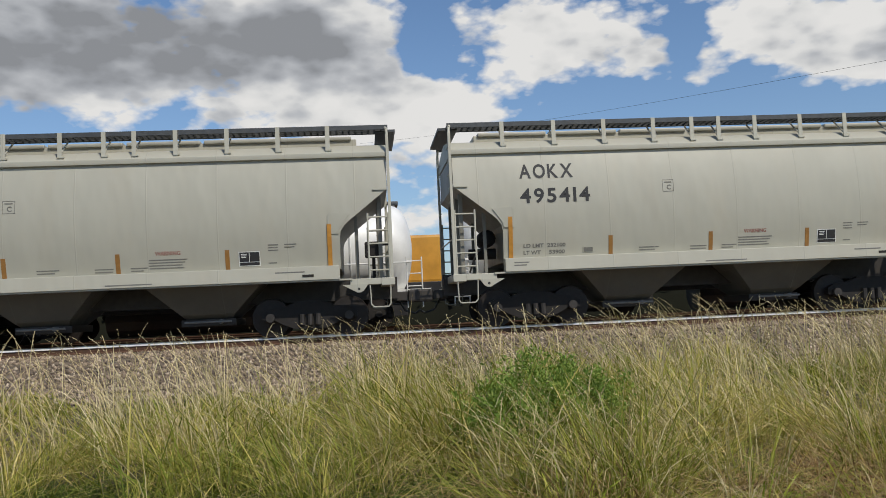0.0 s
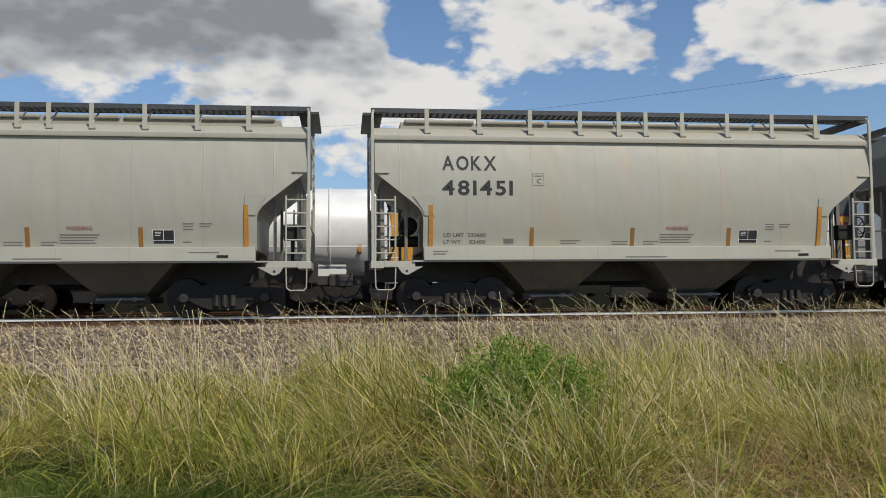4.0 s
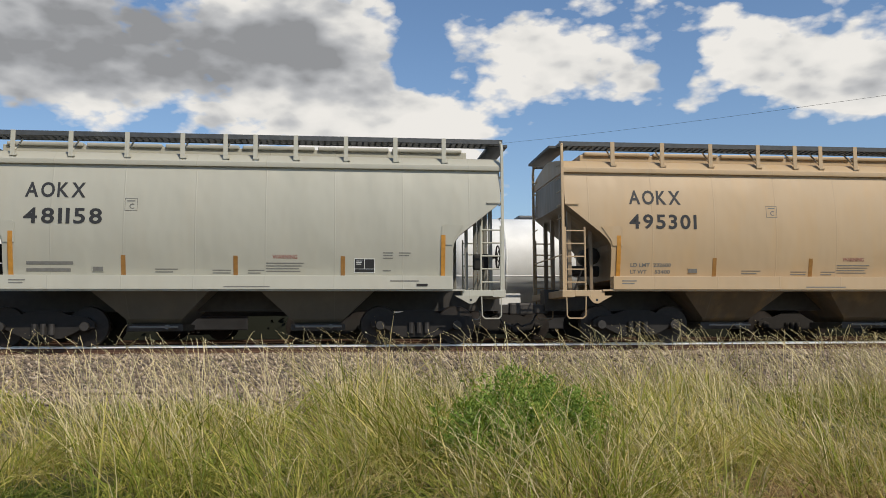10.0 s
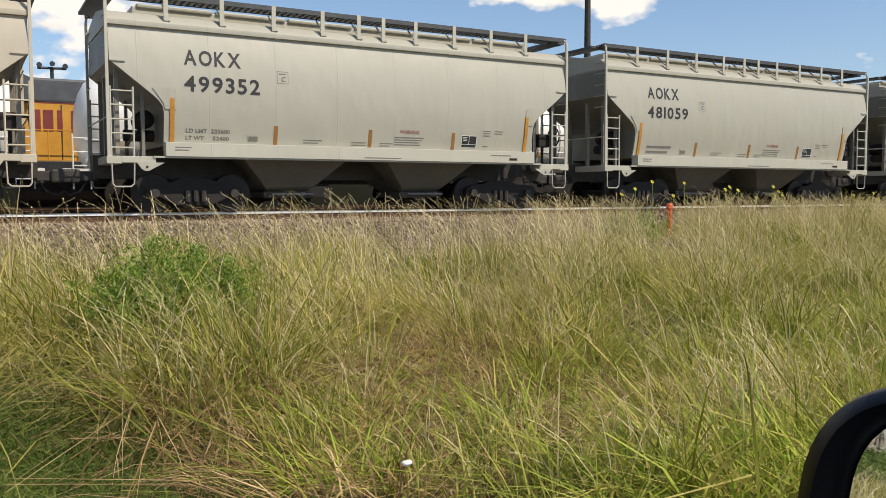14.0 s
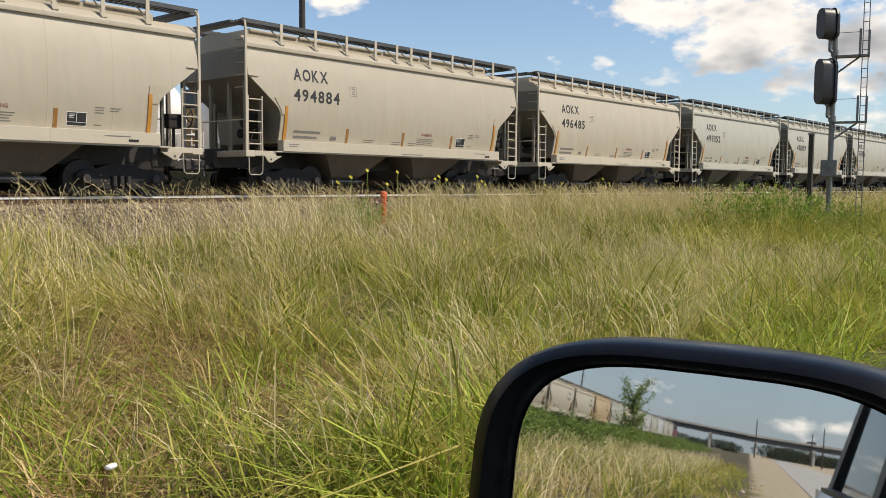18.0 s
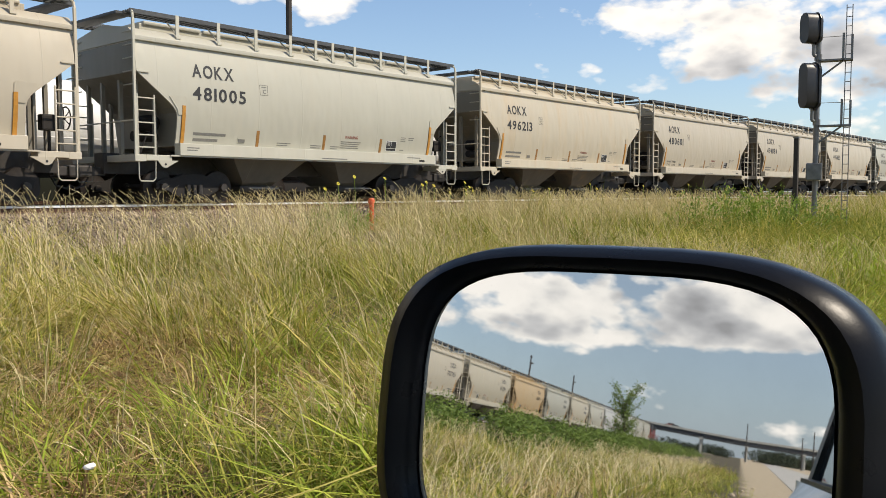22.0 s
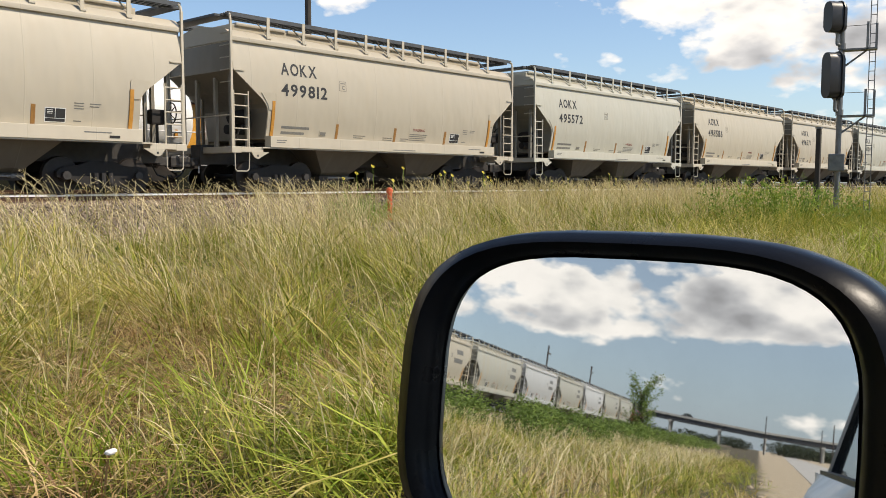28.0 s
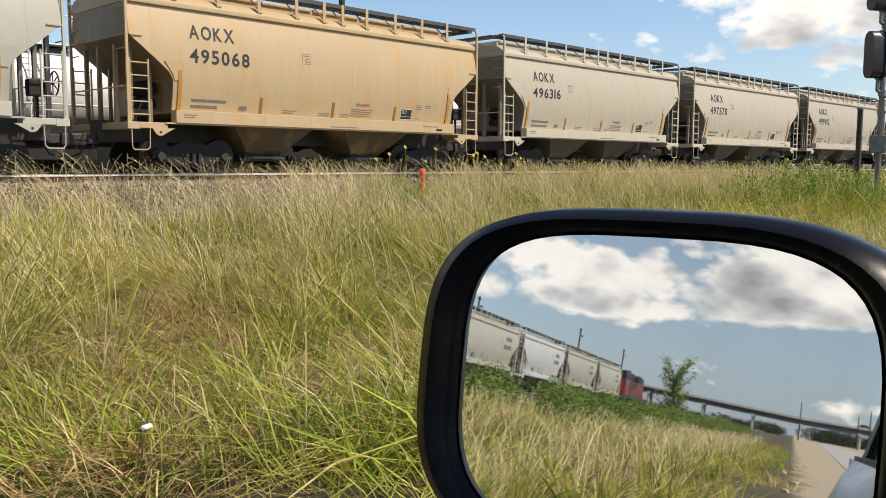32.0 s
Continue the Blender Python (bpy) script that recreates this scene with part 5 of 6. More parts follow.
MU, MV, MN = Vector((0.17812, -0.98401, 0)), Vector((0.14605, 0.02644, 0.98892)), Vector((-0.97311, -0.17615, 0.14842))


def oval(a, b, n, p, uc, vc, k=56, lean=0.0):
    """A rounded oblong in the mirror's plane, lifted n along its normal."""
    out = []
    for i in range(k):
        t = 6.283185 * i / k
        c, s = math.cos(t), math.sin(t)
        u = a * math.copysign(abs(c) ** (2 / p), c)
        v = b * math.copysign(abs(s) ** (2 / p), s)
        out.append(MC + MU * (u + uc + lean * v) + MV * (v + vc - 0.05 * u * lean) + MN * n)
    return out


GA, GB, GU, GV = 0.1085, 0.083, -0.0130, -0.0175
rings = [oval(GA - 0.001, GB - 0.001, -0.003, 3.6, GU, GV), oval(GA - 0.001, GB - 0.001, 0.0, 3.6, GU, GV)]
part("mirror_glass", loft(bmesh.new(), rings), MIRROR, suv, "flat silvered mirror glass", 30)
rings = [oval(GA - 0.004, GB - 0.004, -0.006, 3.6, GU, GV), oval(GA, GB, -0.002, 3.6, GU, GV), oval(GA + 0.001, GB + 0.001, 0.004, 3.6, GU, GV), oval(GA + 0.004, GB + 0.003, 0.012, 3.5, GU, GV),
         oval(GA + 0.012, GB + 0.006, 0.016, 3.4, GU, GV), oval(GA + 0.0215, GB + 0.011, 0.010, 3.3, GU, GV), oval(GA + 0.0270, GB + 0.014, -0.004, 3.2, GU, GV),
         oval(GA + 0.0300, GB + 0.0155, -0.025, 3.1, GU, GV), oval(GA + 0.022, GB + 0.011, -0.055, 2.8, GU, GV), oval(GA + 0.0, GB - 0.008, -0.085, 2.6, GU, GV), oval(0.06, 0.045, -0.105, 2.4, GU, GV), oval(0.01, 0.01, -0.11, 2.2, GU, GV)]
part("mirror_housing", loft(bmesh.new(), rings, cap=False), PLASTIC, suv, "black plastic door mirror housing", 45)
bm = bmesh.new()
base = MC + MU * 0.17 + MV * -0.05 + MN * -0.045
loft(bm, [[base + MU * d + MV * v + MN * q for v, q in ((-0.045, -0.03), (0.035, -0.03), (0.035, 0.03), (-0.045, 0.03))] for d in (-0.06, 0.0, 0.06, 0.12)])
part("mirror_arm", bm, PLASTIC, suv)

# ---- plants ----
G = np.random.default_rng(11)


def noise2(x, y, f, seed):
    """Cheap smooth field noise, 0 to 1."""
    r = np.random.default_rng(seed)
    out = np.zeros_like(x)
    for k in range(5):
        a, ph, g = r.uniform(0, 6.283), r.uniform(0, 6.283), f * (1 + 0.45 * k)
        out += np.sin((x * np.cos(a) + y * np.sin(a)) * g * 6.283 + ph) / (1 + 0.4 * k)
    return np.clip(0.5 + out / 4.2, 0, 1)


def mesh_from(name, co, tri=None, quad=None, mat=None, label="", category="", kind="stuff"):
    """One object from arrays of points, triangles and quads."""
    me = bpy.data.meshes.new(name)
    tri = np.zeros((0, 3), int) if tri is None else tri
    quad = np.zeros((0, 4), int) if quad is None else quad
    me.vertices.add(len(co))
    me.vertices.foreach_set("co", np.asarray(co, np.float32).ravel())
    loops = np.concatenate([quad.ravel(), tri.ravel()])
    me.loops.add(len(loops))
    me.loops.foreach_set("vertex_index", loops.astype(np.int32))
    nq, n3 = len(quad), len(tri)
    me.polygons.add(nq + n3)
    start = np.concatenate([np.arange(nq) * 4, nq * 4 + np.arange(n3) * 3])
    me.polygons.foreach_set("loop_start", start.astype(np.int32))
    me.update(calc_edges=True)
    me.materials.append(mat)
    ob = new(name, me)
    return tagged(ob, label, category, "", kind)


def scatter(n, x0, x1, y0, y1, keep=None):
    x, y = G.uniform(x0, x1, n), G.uniform(y0, y1, n)
    if keep is not None:
        k = G.random(n) < keep(x, y)
        x, y = x[k], y[k]
    return x, y


def blades(x, y, h, w, droop, wind=(-0.10, 0.02), spread=0.45, zoff=0.0):
    """Curved tapering blades: 7 points, 2 quads and a tip each."""
    n = len(x)
    z = ground_z(x, np.minimum(y, 16)) + zoff
    az = G.uniform(0, 6.283, n)
    lean = np.abs(G.normal(0, spread, n))
    dx = np.cos(az) * lean + wind[0] + 0.5 * (noise2(x, y, 0.45, 41) - 0.5)
    dy = np.sin(az) * lean + wind[1] + 0.5 * (noise2(x, y, 0.45, 42) - 0.5)
    fa = G.uniform(0, 6.283, n)
    sx, sy = np.cos(fa) * w / 2, np.sin(fa) * w / 2
    droop = np.where(G.random(n) < 0.36, droop + 0.8, droop)
    P = []
    for k, wk in ((0.0, 0.8), (0.42, 1.0), (0.78, 0.62)):
        cx = x + dx * h * (0.55 * k + droop * k * k)
        cy = y + dy * h * (0.55 * k + droop * k * k)
        cz = z + h * (k - 0.42 * droop * k * k * (1 + lean))
        P += [np.stack([cx - sx * wk, cy - sy * wk, cz], -1), np.stack([cx + sx * wk, cy + sy * wk, cz], -1)]
    P.append(np.stack([x + dx * h * (0.55 + droop), y + dy * h * (0.55 + droop), z + h * (1 - 0.5 * droop * (1 + lean))], -1))
    co = np.stack(P, 1).reshape(-1, 3)
    b = np.arange(n)[:, None] * 7
    quad = (b[:, None, :] + np.array([[0, 1, 3, 2], [2, 3, 5, 4]])[None]).reshape(-1, 4)
    tri = b + np.array([[4, 5, 6]])
    return co, tri, quad


def stalks(x, y, h, wind=(-0.42, 0.0), w=0.006, nod=0.2):
    """Tall straws with a nodding feathery head of small spikelets."""
    n = len(x)
    z = ground_z(x, np.minimum(y, 16))
    dx = wind[0] * G.uniform(0.0, 1.2, n) + G.normal(0, 0.28, n)
    dy = wind[1] + G.normal(0, 0.26, n)
    at = lambda k: np.stack([x + dx * h * (0.3 * k + 0.7 * k ** 3), y + dy * h * (0.3 * k + 0.7 * k ** 3), z + h * (k - 0.12 * k ** 3 * (1 + np.abs(dx)))], -1)
    fa = G.uniform(0, 6.283, n)
    side = np.stack([np.cos(fa) * w / 2, np.sin(fa) * w / 2, np.zeros(n)], -1)
    ks = (0.0, 0.4, 0.72, 0.9, 1.0)
    P = []
    for k in ks:
        c = at(np.full(n, k))
        P += [c - side, c + side]
    m = 5
    for j in range(m):
        k = 0.80 + 0.20 * j / (m - 1)
        c = at(np.full(n, k))
        a = G.uniform(0, 6.283, n)
        ln = G.uniform(0.02, 0.055, n) * (0.35 + 0.5 * h)
        d = np.stack([np.cos(a) * ln * 0.6 + dx * ln, np.sin(a) * ln * 0.6, ln * G.uniform(0.1, 0.8, n)], -1)
        s2 = np.stack([-np.sin(a), np.cos(a), np.zeros(n)], -1) * (0.003 + 0.0032 * h)[:, None]
        P += [c, c + d * 0.55 + s2, c + d, c + d * 0.55 - s2]
    co = np.stack(P, 1).reshape(-1, 3)
    per = 10 + 4 * m
    b = np.arange(n)[:, None] * per
    q = [[2 * i, 2 * i + 1, 2 * i + 3, 2 * i + 2] for i in range(4)] + [[10 + 4 * j, 11 + 4 * j, 12 + 4 * j, 13 + 4 * j] for j in range(m)]
    quad = (b[:, None, :] + np.array(q)[None]).reshape(-1, 4)
    return co, None, quad


# tall grass stands back from the car where the verge is mown short
def tall(x, y):
    edge = 7.0 - 5.0 * np.clip((x - 0.25) / 2.6, 0, 1) + 0.3 * np.sin(x * 1.7) + 0.2 * np.sin(x * 4.1)
    edge = edge - 4.8 * np.clip((-2.9 - x) / 0.9, 0, 1)
    back = np.where(x < -9, 0.7 + 0.5 * np.sin(x * 0.6) + 0.3 * np.sin(x * 1.9), edge)
    return np.clip((y - back) / 0.8, 0, 1)


def stony(x, y):
    """Where the ballast's foot stays bare."""
    return np.clip((13.4 + 1.2 * np.clip((x + 0.5) / 2, 0, 1) + 0.7 * np.sin(x * 0.8) + 0.5 * np.sin(x * 2.3 + 1) + np.where(x > 14, 3.4, 0) - y) / 0.8, 0, 1)


def low_by_track(x, y):
    """Thin, short growth on the stony strip beside the ballast, tall again farther along."""
    s = np.clip((y - 6.5) / 5.5, 0, 1)
    return 1 + 0.42 * np.clip((x - 15) / 8, 0, 1) * np.clip((y - 5) / 4, 0, 1) - (0.0 + 0.34 * np.clip((0.3 - x) / 3, 0, 1) + 0.14 * np.clip((x - 3.5) / 3, 0, 1)) * s * np.clip((11.5 - x + 0.4 * y) / 4, 0, 1) * np.clip((x + 26) / 10, 0, 1)


dry = lambda x, y: noise2(x, y, 0.16, 3)
clump = lambda x, y: np.clip(noise2(x, y, 0.8, 5) * noise2(x, y, 0.33, 6) * 5.6 - 0.75, 0.03, 1)


def lodged(x, y):
    """Where wind and rain have laid the grass down."""
    out = np.zeros_like(x)
    for a, b, r in ((2.4, 4.3, 0.8), (2.9, 5.1, 0.9), (3.4, 4.2, 0.7), (4.0, 5.0, 0.8), (1.3, 5.0, 0.7), (0.8, 4.8, 0.6), (1.7, 5.5, 0.7), (3.5, 6.0, 0.7), (4.9, 5.0, 0.6)):
        out = np.maximum(out, np.exp(-((x - a) ** 2 + (y - b) ** 2) / r ** 2))
    return out


def hollow(x, y):
    """Small dark pits between the tussocks."""
    out = np.zeros_like(x)
    for a, b, r in ((4.8, 5.7, 0.5), (4.25, 6.4, 0.4), (3.3, 5.6, 0.42), (5.6, 5.4, 0.42), (2.2, 5.0, 0.34), (0.55, 7.3, 0.42), (2.6, 6.9, 0.36), (6.6, 6.2, 0.4), (1.9, 6.2, 0.3), (3.9, 4.4, 0.34), (-2.2, 8.2, 0.4), (-0.9, 8.4, 0.36), (3.7, 8.2, 0.45), (7.4, 7.6, 0.5)):
        out = np.maximum(out, np.exp(-(((x - a) ** 2 + 1.6 * (y - b) ** 2) / r ** 2) ** 2))
    return out


def field(name, n, x0, x1, y0, y1, h0, h1, w, mat, label, keep, droop=(0.1, 0.6), spread=0.3, wind=(-0.10, 0.0), per=22, size=0.12):
    """Grass in tussocks: blades fan out from clump centres of many heights."""
    cx, cy = scatter(n // per, x0, x1, y0, y1, keep)
    k = len(cx)
    big = np.exp(G.normal(0, 0.42, k))
    ch = (h0 + (h1 * 1.15 - h0) * G.random(k) ** 1.2) * (0.55 + 0.45 * noise2(cx, cy, 0.45, 8) + 0.35 * noise2(cx, cy, 1.1, 9)) * low_by_track(cx, cy) * (1 - 0.45 * lodged(cx, cy)) * (1 + 0.34 * np.exp(-((cx - 1.0) / 2.4) ** 2 - ((cy - 9.6) / 2.6) ** 2))
    cl = np.stack([G.normal(0, 0.42, k) + wind[0], G.normal(0, 0.36, k) + wind[1]], -1)
    cd = G.uniform(*droop, k)
    i = np.repeat(np.arange(k), np.maximum(3, (per * np.minimum(big, 2.6) ** 1.5 * G.uniform(0.5, 1.1, k))).astype(int))
    m = len(i)
    ox, oy = G.normal(0, 1, m), G.normal(0, 1, m)
    sc = size * big[i]
    x, y = cx[i] + ox * sc, cy[i] + oy * sc
    h = ch[i] * G.uniform(0.45, 1.12, m)
    lean = np.stack([cl[i, 0] + 0.3 * ox, cl[i, 1] + 0.3 * oy], -1)
    co, t, q = blades(x, y, h, w * G.uniform(0.5, 1.5, m), cd[i] + G.uniform(0, 0.25, m), (lean[:, 0], lean[:, 1]), spread * 1.5)
    return mesh_from(name, co, t, q, mat, label, "grass")


def dead(x, y):
    """Patches where the grass has died back to brown thatch."""
    out = np.zeros_like(x)
    for a, b, r in ((2.9, 5.2, 1.0), (4.1, 5.0, 0.8), (1.6, 5.6, 0.8), (3.3, 6.0, 0.8), (0.9, 5.2, 0.6), (5.1, 5.0, 0.6), (4.3, 6.9, 0.8)):
        out = np.maximum(out, np.exp(-((x - a) ** 2 + 0.7 * (y - b) ** 2) / r ** 2))
    return out


def marker_gap(x, y):
    """Trodden grass before the marker post."""
    return np.where((np.abs(x - 0.981 * y) < 0.45) & (y > 12.5), 0.0, 1.0)


near_keep = lambda x, y: marker_gap(x, y) * (1 - 0.97 * hollow(x, y)) * tall(x, y) * stony(x, y) * clump(x, y) * (1 - 0.6 * dead(x, y))
field("tall_grass", 140000, -9, 13, 1.8, 9.0, 0.35, 1.0, 0.0092, GRASSGREEN, "tall green and yellowing meadow grass", near_keep)
field("tall_grass", 90000, -13, 24, 9.0, 17.2, 0.45, 1.0, 0.013, GRASSGREEN, "tall green and yellowing meadow grass", near_keep)
field("tall_grass", 60000, 13, 40, 2.0, 9.0, 0.40, 1.0, 0.012, GRASSGREEN, "tall green and yellowing meadow grass", near_keep)
field("tall_grass", 42000, 24, 110, 2.0, 17.5, 0.5, 1.0, 0.03, GRASSGREEN, "tall green and yellowing meadow grass", near_keep)
field("tall_grass", 62000, -75, -9, 0.3, 13.0, 0.5, 1.05, 0.022, GRASSGREEN, "tall green and yellowing meadow grass", near_keep)
field("dry_grass", 75000, -9, 14, 2.2, 9.5, 0.35, 0.95, 0.008, GRASSDRY, "dry straw-coloured grass leaning in the wind", lambda x, y: near_keep(x, y) * np.clip(dry(x, y) * 2.2 - 0.5, 0.15, 1), (0.3, 1.2), 0.6)
field("dry_grass", 60000, -13, 30, 9.5, 17.6, 0.5, 1.0, 0.011, GRASSDRY, "dry straw-coloured grass leaning in the wind", lambda x, y: near_keep(x, y) * np.where(x < 12, 0.5, 1) * np.clip(dry(x, y) * 2.0 - 0.4, 0.12, 1), (0.2, 0.9), 0.4)
field("dry_grass", 26000, 30, 110, 3.0, 18.0, 0.5, 1.0, 0.03, GRASSDRY, "dry straw-coloured grass leaning in the wind", lambda x, y: near_keep(x, y) * 0.7, (0.2, 0.9), 0.4)
field("dry_grass", 34000, -80, -9, 0.2, 10.0, 0.5, 1.05, 0.02, GRASSDRY, "dry straw-coloured grass leaning in the wind", lambda x, y: near_keep(x, y) * 0.8, (0.2, 0.9), 0.4)
field("lush_grass", 40000, 0.6, 14, 1.6, 6.5, 0.28, 0.75, 0.0115, GRASSLUSH, "lush bright green broad-bladed grass", lambda x, y: tall(x, y) * (1 - hollow(x, y)) * (1 - dead(x, y)) * np.clip(noise2(x, y, 0.3, 21) * 2.4 - 0.7 + 0.6 * np.clip((4.2 - y) / 2, 0, 1), 0.05, 1), (0.1, 0.7), 0.4)
field("lush_grass", 9000, 12, 60, 2.0, 5.8, 0.5, 0.95, 0.026, GRASSLUSH, "lush bright green broad-bladed grass", lambda x, y: np.clip(noise2(x, y, 0.12, 22) * 2.2 - 0.5, 0.1, 1), (0.1, 0.6), 0.35)
field("short_grass", 150000, -5, 4, 3.6, 8.0, 0.08, 0.20, 0.007, GRASSMOWN, "short green verge grass", lambda x, y: 1 - 0.75 * tall(x, y), (0.2, 0.9), 0.6)


field("broad_grass", 26000, -9, 13, 2.2, 9.5, 0.35, 0.85, 0.015, GRASSGREEN, "broad green blades among the tall grass", near_keep, (0.2, 0.9), 0.4)
field("fallen_straw", 9000, -9, 14, 3.0, 10.0, 0.35, 0.75, 0.006, GRASSDRY, "long straws fallen across the grass", lambda x, y: tall(x, y) * stony(x, y), (0.0, 0.25), 1.3, (-0.2, 0.0), 3, 0.25)


def seeds(n, x0, x1, y0, y1, h0, h1, keep, w=0.006):
    x, y = scatter(n, x0, x1, y0, y1, keep)
    h = (h0 + (h1 - h0) * G.random(len(x)) ** 1.4) * (1 - 0.5 * lodged(x, y))
    co, t, q = stalks(x, y, h, w=w)
    mesh_from("seed_stalks", co, t, q, SEED, "tall nodding straws with feathery seed heads", "grass")


seeds(22000, -10, 16, 3.0, 10, 0.5, 1.05, lambda x, y: near_keep(x, y) * np.clip(0.3 + dry(x, y), 0, 1), 0.0065)
seeds(15000, -13, 30, 9.5, 15.5, 0.85, 1.5, lambda x, y: marker_gap(x, y) * tall(x, y) * np.clip((np.where(x > 15, 18, 14.6) - y) / 2.5, 0.0, 1) * clump(x, y) * np.where(x < -1, 0.5, 1.0), 0.008)
seeds(3200, 11.5, 36, 14.8, 17.2, 0.8, 1.35, lambda x, y: marker_gap(x, y) * (0.35 + 0.65 * noise2(x, y, 0.4, 31)), 0.011)
seeds(5000, 30, 100, 5, 17.8, 0.9, 1.4, lambda x, y: near_keep(x, y), 0.02)
seeds(5000, -70, -10, 2, 12, 0.9, 1.3, lambda x, y: near_keep(x, y), 0.012)


def leaves(centres, size, flat=0.5):
    """Loose diamond leaves, one at each centre."""
    n = len(centres)
    a, b = G.normal(size=(n, 3)), G.normal(size=(n, 3))
    a[:, 2] *= flat
    a /= np.linalg.norm(a, axis=1, keepdims=True)
    b -= (a * b).sum(1, keepdims=True) * a
    b /= np.linalg.norm(b, axis=1, keepdims=True)
    s = size * G.uniform(0.6, 1.4, (n, 1))
    P = np.stack([centres - a * s, centres + b * s * 0.42, centres + a * s, centres - b * s * 0.42], 1).reshape(-1, 3)
    return P, np.arange(n * 4).reshape(-1, 4)


def weed(x, y, r, h, n, label, leaf=0.026, low=0.25):
    """A leafy green weed clump: stems and fine leaves."""
    e = new("weed_clump")
    z = float(ground_z(x, y))
    e.location = (x, y, z)
    bm = bmesh.new()
    k = 70
    ang, rad = G.uniform(0, 6.283, k), r * np.sqrt(G.random(k))
    hh = h * G.uniform(0.55, 1.05, k) * (1 - 0.35 * (rad / r) ** 2)
    bx, by = rad * np.cos(ang), rad * np.sin(ang)
    tx, ty = bx * 1.2 - 0.18 * hh + G.normal(0, 0.1, k), by * 1.2 + G.normal(0, 0.1, k)
    for j in range(k):
        rod(bm, (bx[j], by[j], 0), (tx[j], ty[j], hh[j]), 0.007, 5, 0.003)
    tagged(part("stem", bm, WEED, e), "thin green stems", kind="stuff")
    j = G.integers(0, k, n)
    f = low + (1.05 - low) * G.random(n)
    sd = 0.15 * (1.25 - f)
    c = np.stack([bx[j] + (tx - bx)[j] * f + G.normal(0, 1, n) * sd, by[j] + (ty - by)[j] * f + G.normal(0, 1, n) * sd, hh[j] * f + G.normal(0, 0.03, n)], -1)
    P, q = leaves(c, leaf, 1.4)
    o = mesh_from("leaves", P, None, q, WEED)
    o.parent = e
    return tagged(e, label, "weed", "weed clumps")


weed(1.88, 8.7, 0.62, 1.0, 15000, "feathery bright green weed clump in the tall grass", 0.024, 0.45)
weed(1.35, 8.2, 0.42, 0.85, 6000, "feathery bright green weed clump in the tall grass", 0.024, 0.45)
weed(14.0, 15.4, 0.7, 0.9, 3000, "leafy green weed clump at the ballast's foot")
weed(24.6, 8.9, 1.1, 1.75, 1300, "tall leafy weeds growing beside the signal", 0.05)
weed(26.3, 8.5, 1.2, 1.45, 1300, "tall leafy weeds growing beside the signal", 0.05)
weed(23.2, 9.8, 1.2, 1.6, 1300, "tall leafy weeds growing beside the signal", 0.05)

# yellow wild flowers near the rails
for k in range(26):
    x, y = 14 + 30 * G.random(), 15.6 + 1.6 * G.random()
    if k < 8:
        x = 15 + 10 * G.random()
    hz = G.uniform(1.0, 1.45)
    e = tagged(new("wild_flower"), "yellow wild flower on a thin stem", "flower", "yellow wild flowers")
    e.location = (x, y, float(ground_z(x, 15)))
    bm = bmesh.new()
    rod(bm, (0, 0, 0), (-0.08, 0, hz), 0.008, 5)
    part("stem", bm, WEED, e)
    bm = bmesh.new()
    for j in range(7):
        t = j * 0.897
        s = 0.055
        vs = [bm.verts.new((-0.08 + s * math.cos(t + d) * q, s * math.sin(t + d) * q * 0.6, hz + s * math.sin(t + d) * q * 0.8 + 0.01)) for d, q in ((0, 0.15), (-0.35, 0.8), (0, 1.1), (0.35, 0.8))]
        bm.faces.new(vs)
    part("petals", bm, PETAL, e)


# ---- shrubs and the young tree on the bank, far trees ----
def shrub(x, y, r, h, n=1100):
    e = new("shrub")
    e.location = (x, y, float(ground_z(x, min(y, 15.5))))
    k = 6
    c = []
    for j in range(k):
        ox, oy, rr = G.uniform(-0.6, 0.6) * r, G.uniform(-0.5, 0.5) * r, r * G.uniform(0.4, 0.7)
        hh = h * G.uniform(0.55, 1.0)
        v = G.normal(size=(n // k, 3))
        v /= np.linalg.norm(v, axis=1, keepdims=True)
        v *= G.uniform(0.55, 1.05, (n // k, 1))
        c.append(np.stack([ox + v[:, 0] * rr, oy + v[:, 1] * rr, hh * 0.5 + v[:, 2] * hh * 0.5], -1))
    P, q = leaves(np.concatenate(c), 0.09)
    o = mesh_from("foliage", P, None, q, SHRUB)
    o.parent = e
    bm = bmesh.new()
    for j in range(5):
        rod(bm, (0, 0, -0.1), (G.uniform(-0.5, 0.5) * r, G.uniform(-0.5, 0.5) * r, h * 0.7), 0.03, 5, 0.01)
    part("stems", bm, TREEBARK, e)
    return tagged(e, "dense green shrub on the bank below the track", "shrub", "shrubs along the bank")


for k in range(150):
    x = -24 - 190 * (k / 150) ** 1.25 + G.uniform(-1, 1)
    d = -x
    y = G.uniform(8.2 if d > 34 else 11.5, 16.4)
    shrub(x, y, G.uniform(1.1, 1.8) * (1 + d / 300), G.uniform(1.5, 2.1) + 0.35 * (y > 13.5), 1100 if d < 90 else 480)


